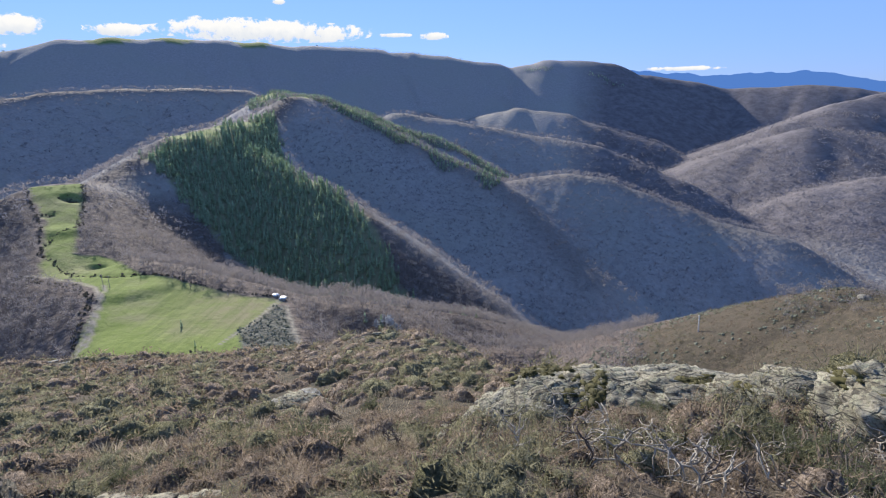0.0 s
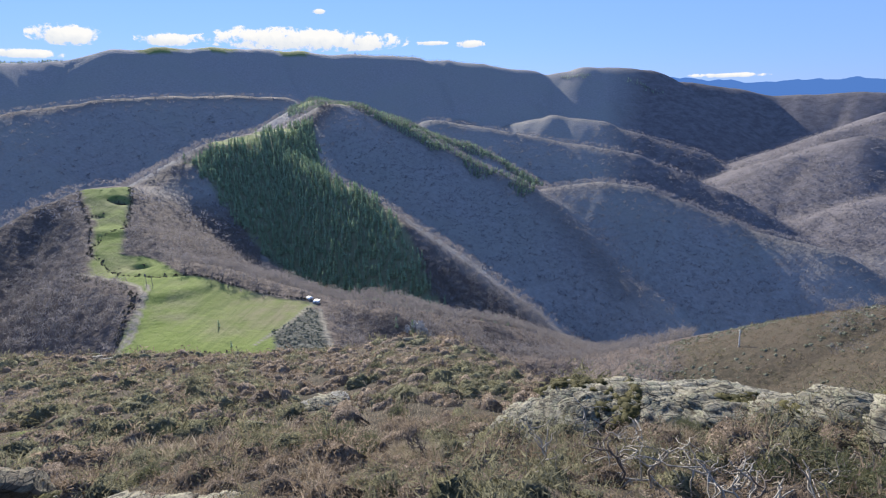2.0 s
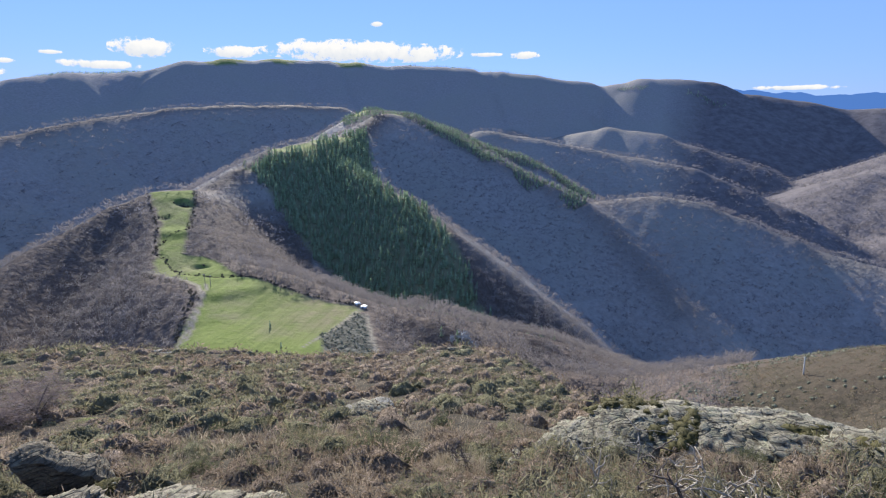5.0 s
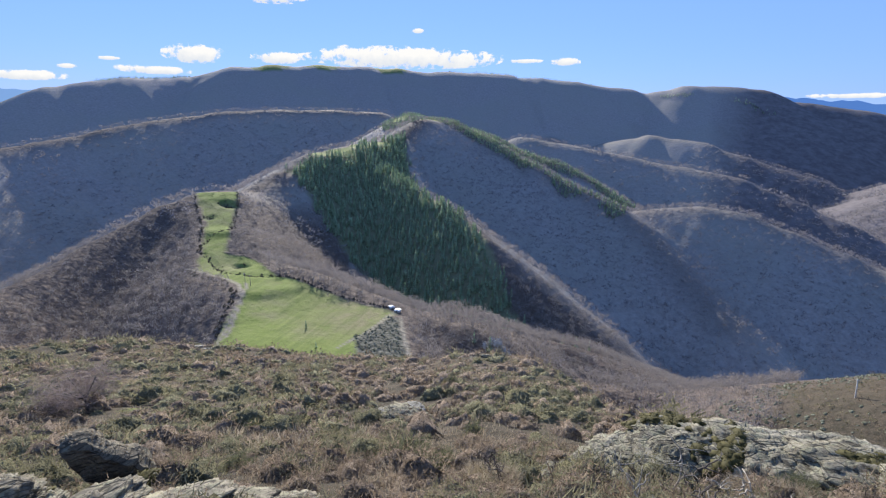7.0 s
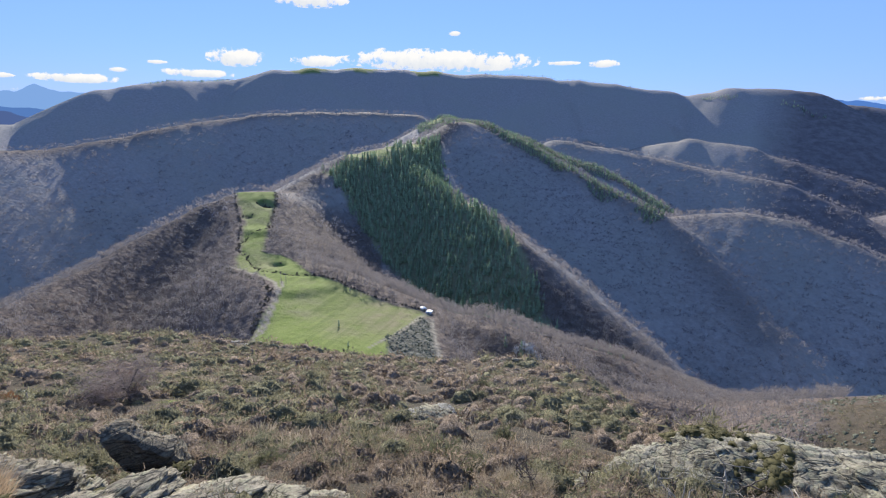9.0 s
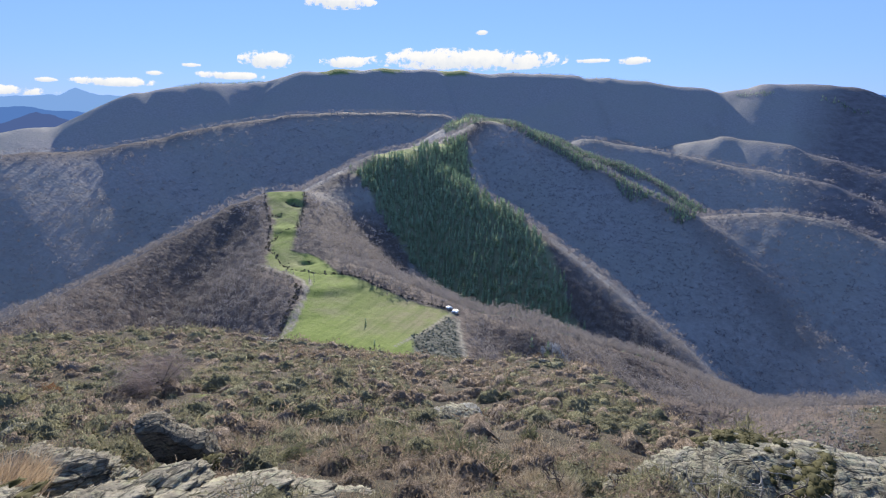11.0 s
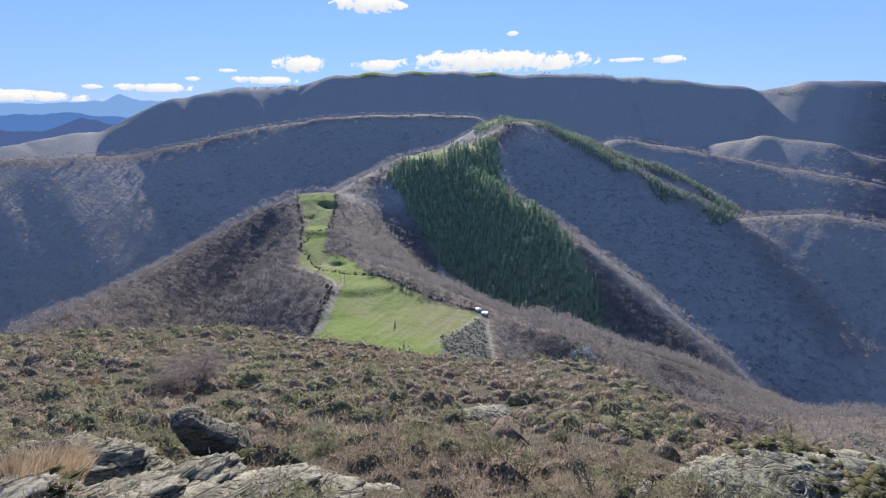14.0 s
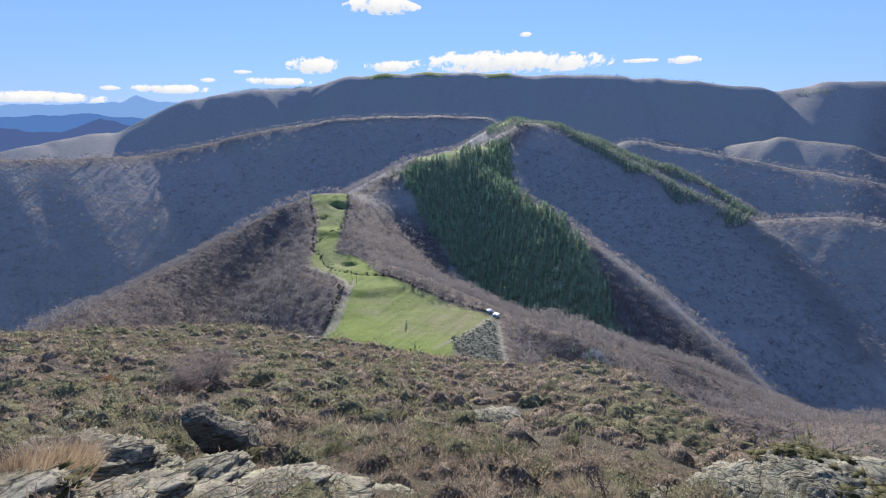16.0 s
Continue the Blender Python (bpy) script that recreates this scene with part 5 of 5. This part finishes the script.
conifer(-7.4, 352, 352 * -0.436 + EYE - on_ground(-7.4, 352)[2], "dark green conifer at the edge of the beech wood")
conifer(-9.3, 356, 9, "dark green conifer at the edge of the beech wood")
conifer(-28.9, 363, 5.5, "small dark conifer standing on the pasture")
conifer(-27.9, 324, 4.0, "small dark conifer standing on the pasture")
for b, d, h in ((2.5, 520, 13), (4.0, 505, 11), (-3.5, 560, 14), (1.0, 540, 12), (-9.5, 1290, 16)):
    conifer(b, d, h, "dark green conifer rising out of the bare wood")


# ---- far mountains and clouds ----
# self-lit even blue: the haze over far land is put into the colour
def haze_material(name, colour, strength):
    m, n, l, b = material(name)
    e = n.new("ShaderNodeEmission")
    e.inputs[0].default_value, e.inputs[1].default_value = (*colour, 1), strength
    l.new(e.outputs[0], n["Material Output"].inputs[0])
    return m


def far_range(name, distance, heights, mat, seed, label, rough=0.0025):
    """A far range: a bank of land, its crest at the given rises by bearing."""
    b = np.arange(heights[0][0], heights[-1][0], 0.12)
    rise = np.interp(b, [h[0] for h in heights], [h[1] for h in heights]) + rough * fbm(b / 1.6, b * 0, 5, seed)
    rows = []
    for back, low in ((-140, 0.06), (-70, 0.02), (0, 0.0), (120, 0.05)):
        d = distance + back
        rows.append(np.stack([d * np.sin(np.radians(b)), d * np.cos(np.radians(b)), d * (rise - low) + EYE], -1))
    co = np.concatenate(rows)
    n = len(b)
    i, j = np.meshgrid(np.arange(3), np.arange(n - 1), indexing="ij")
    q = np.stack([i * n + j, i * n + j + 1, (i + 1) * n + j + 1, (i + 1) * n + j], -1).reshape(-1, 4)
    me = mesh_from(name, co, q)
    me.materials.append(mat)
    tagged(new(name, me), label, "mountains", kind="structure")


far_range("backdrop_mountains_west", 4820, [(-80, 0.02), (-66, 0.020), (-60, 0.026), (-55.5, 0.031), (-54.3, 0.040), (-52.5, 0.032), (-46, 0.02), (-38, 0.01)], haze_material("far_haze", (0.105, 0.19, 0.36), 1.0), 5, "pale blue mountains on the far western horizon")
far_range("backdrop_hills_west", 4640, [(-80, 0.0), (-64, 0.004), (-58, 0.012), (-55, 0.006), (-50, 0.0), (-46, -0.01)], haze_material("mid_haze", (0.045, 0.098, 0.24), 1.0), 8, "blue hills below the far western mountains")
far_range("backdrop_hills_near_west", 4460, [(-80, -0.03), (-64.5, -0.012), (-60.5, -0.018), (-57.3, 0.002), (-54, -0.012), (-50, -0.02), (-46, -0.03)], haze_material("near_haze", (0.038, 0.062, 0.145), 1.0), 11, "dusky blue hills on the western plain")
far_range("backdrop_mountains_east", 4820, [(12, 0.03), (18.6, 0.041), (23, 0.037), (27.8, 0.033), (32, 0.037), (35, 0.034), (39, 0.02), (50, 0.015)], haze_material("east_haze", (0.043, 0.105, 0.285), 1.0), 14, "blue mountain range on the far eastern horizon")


def cloud_material():
    m, n, l, b = material("cloud")
    co = n.new("ShaderNodeTexCoord")
    sep = n.new("ShaderNodeSeparateXYZ")
    l.new(co.outputs["Generated"], sep.inputs[0])
    noise_a = n.new("ShaderNodeTexNoise")
    noise_a.inputs["Scale"].default_value, noise_a.inputs["Detail"].default_value, noise_a.inputs["Roughness"].default_value = 0.011, 7, 0.62
    l.new(co.outputs["Object"], noise_a.inputs["Vector"])

    def mm(op, a, b=0.0):
        x = n.new("ShaderNodeMath")
        x.operation = op
        for v, s in ((a, x.inputs[0]), (b, x.inputs[1])):
            if isinstance(v, (int, float)):
                s.default_value = v
            else:
                l.new(v, s)
        return x.outputs[0]
    u = mm("SUBTRACT", mm("MULTIPLY", sep.outputs[0], 2.0), 1.0)
    w = mm("SUBTRACT", mm("MULTIPLY", sep.outputs[2], 2.0), 0.9)
    r = mm("ADD", mm("MULTIPLY", u, u), mm("MULTIPLY", w, w))
    dens = mm("ADD", mm("SUBTRACT", 0.70, mm("MULTIPLY", r, 0.8)), mm("MULTIPLY", mm("SUBTRACT", noise_a.outputs["Fac"], 0.48), 3.2))
    ramp = n.new("ShaderNodeValToRGB")
    ramp.color_ramp.elements[0].position, ramp.color_ramp.elements[1].position = 0.05, 0.34
    l.new(dens, ramp.inputs[0])
    # dimmer undersides, brighter tops: sun and shade put into the cloud's glow
    shade = n.new("ShaderNodeValToRGB")
    shade.color_ramp.elements[0].color, shade.color_ramp.elements[1].color = (0.62, 0.70, 0.82, 1), (1.0, 0.99, 0.97, 1)
    shade.color_ramp.elements[0].position, shade.color_ramp.elements[1].position = 0.15, 0.55
    l.new(mm("ADD", mm("MULTIPLY", sep.outputs[2], 0.5), mm("MULTIPLY", noise_a.outputs["Fac"], 0.5)), shade.inputs[0])
    e, t, x = n.new("ShaderNodeEmission"), n.new("ShaderNodeBsdfTransparent"), n.new("ShaderNodeMixShader")
    e.inputs[1].default_value = 0.47
    l.new(shade.outputs[0], e.inputs[0])
    l.new(ramp.outputs[0], x.inputs[0])
    l.new(t.outputs[0], x.inputs[1])
    l.new(e.outputs[0], x.inputs[2])
    l.new(x.outputs[0], n["Material Output"].inputs[0])
    return m


MAT_CLOUD = cloud_material()


def cloud(b0, b1, low, high, seed, label="white fair-weather cloud over the mountains"):
    """A flat-bottomed heap of cloud between two bearings and two rises."""
    d = 4880
    wide, tall = d * math.radians(b1 - b0) * 1.15, d * (high - low) * 1.25
    m = pose(*place((b0 + b1) / 2, d)[:2], EYE + d * (low + high) / 2, 0, 0, -(b0 + b1) / 2)
    rows, cols = 14, 48
    u, v = np.meshgrid(np.linspace(0, 2 * np.pi, cols, endpoint=False), np.linspace(0, 1, rows))
    edge_r = 1 + 0.14 * fbm(np.cos(u) * 2.2 + seed, np.sin(u) * 2.2, 3, seed) * np.clip(np.sin(u) + 0.5, 0, 1)
    x, z = v * edge_r * np.cos(u) * wide / 2, v * edge_r * np.where(np.sin(u) > 0, np.sin(u), np.sin(u) * 0.8) * tall / 2
    y = -np.sqrt(np.clip(1 - v ** 2, 0, 1)) * tall * 0.3
    co = np.stack([x, y, z], -1).reshape(-1, 3)
    i, j = np.meshgrid(np.arange(rows - 1), np.arange(cols), indexing="ij")
    q = np.stack([i * cols + j, i * cols + (j + 1) % cols, (i + 1) * cols + (j + 1) % cols, (i + 1) * cols + j], -1).reshape(-1, 4)
    me = mesh_from("cloud", co, q)
    me.materials.append(MAT_CLOUD)
    me.polygons.foreach_set("use_smooth", np.ones(len(q), bool))
    ob = new("cloud", me)
    ob.matrix_world = m
    ob.visible_shadow = False
    tagged(ob, label, "cloud", kind="structure")


for k, (b0, b1, lo, hi) in enumerate([(-27.6, -8.5, 0.0875, 0.1245), (-32.6, -28.2, 0.0885, 0.1085), (-40.5, -35.5, 0.0827, 0.1104), (-44.4, -38.4, 0.0625, 0.0755), (-54.4, -48.4, 0.0447, 0.0595),
                                      (-2.4, 0.5, 0.0965, 0.109), (-34.4, -27.5, 0.1850, 0.2151), (-45.8, -44.1, 0.0802, 0.0867), (-48.8, -47.4, 0.0646, 0.0719), (-16.8, -15.6, 0.149, 0.1574), (-6.6, -3.4, 0.1005, 0.1078), (-57.2, -55.6, 0.0474, 0.0543)]):
    cloud(b0, b1, lo, hi, 3 + 2 * k)
cloud(-70, -56.2, 0.026, 0.042, 41, "long pale band of cloud over the western horizon")
cloud(20.5, 26.8, 0.0405, 0.0475, 43, "long pale band of cloud over the eastern horizon")
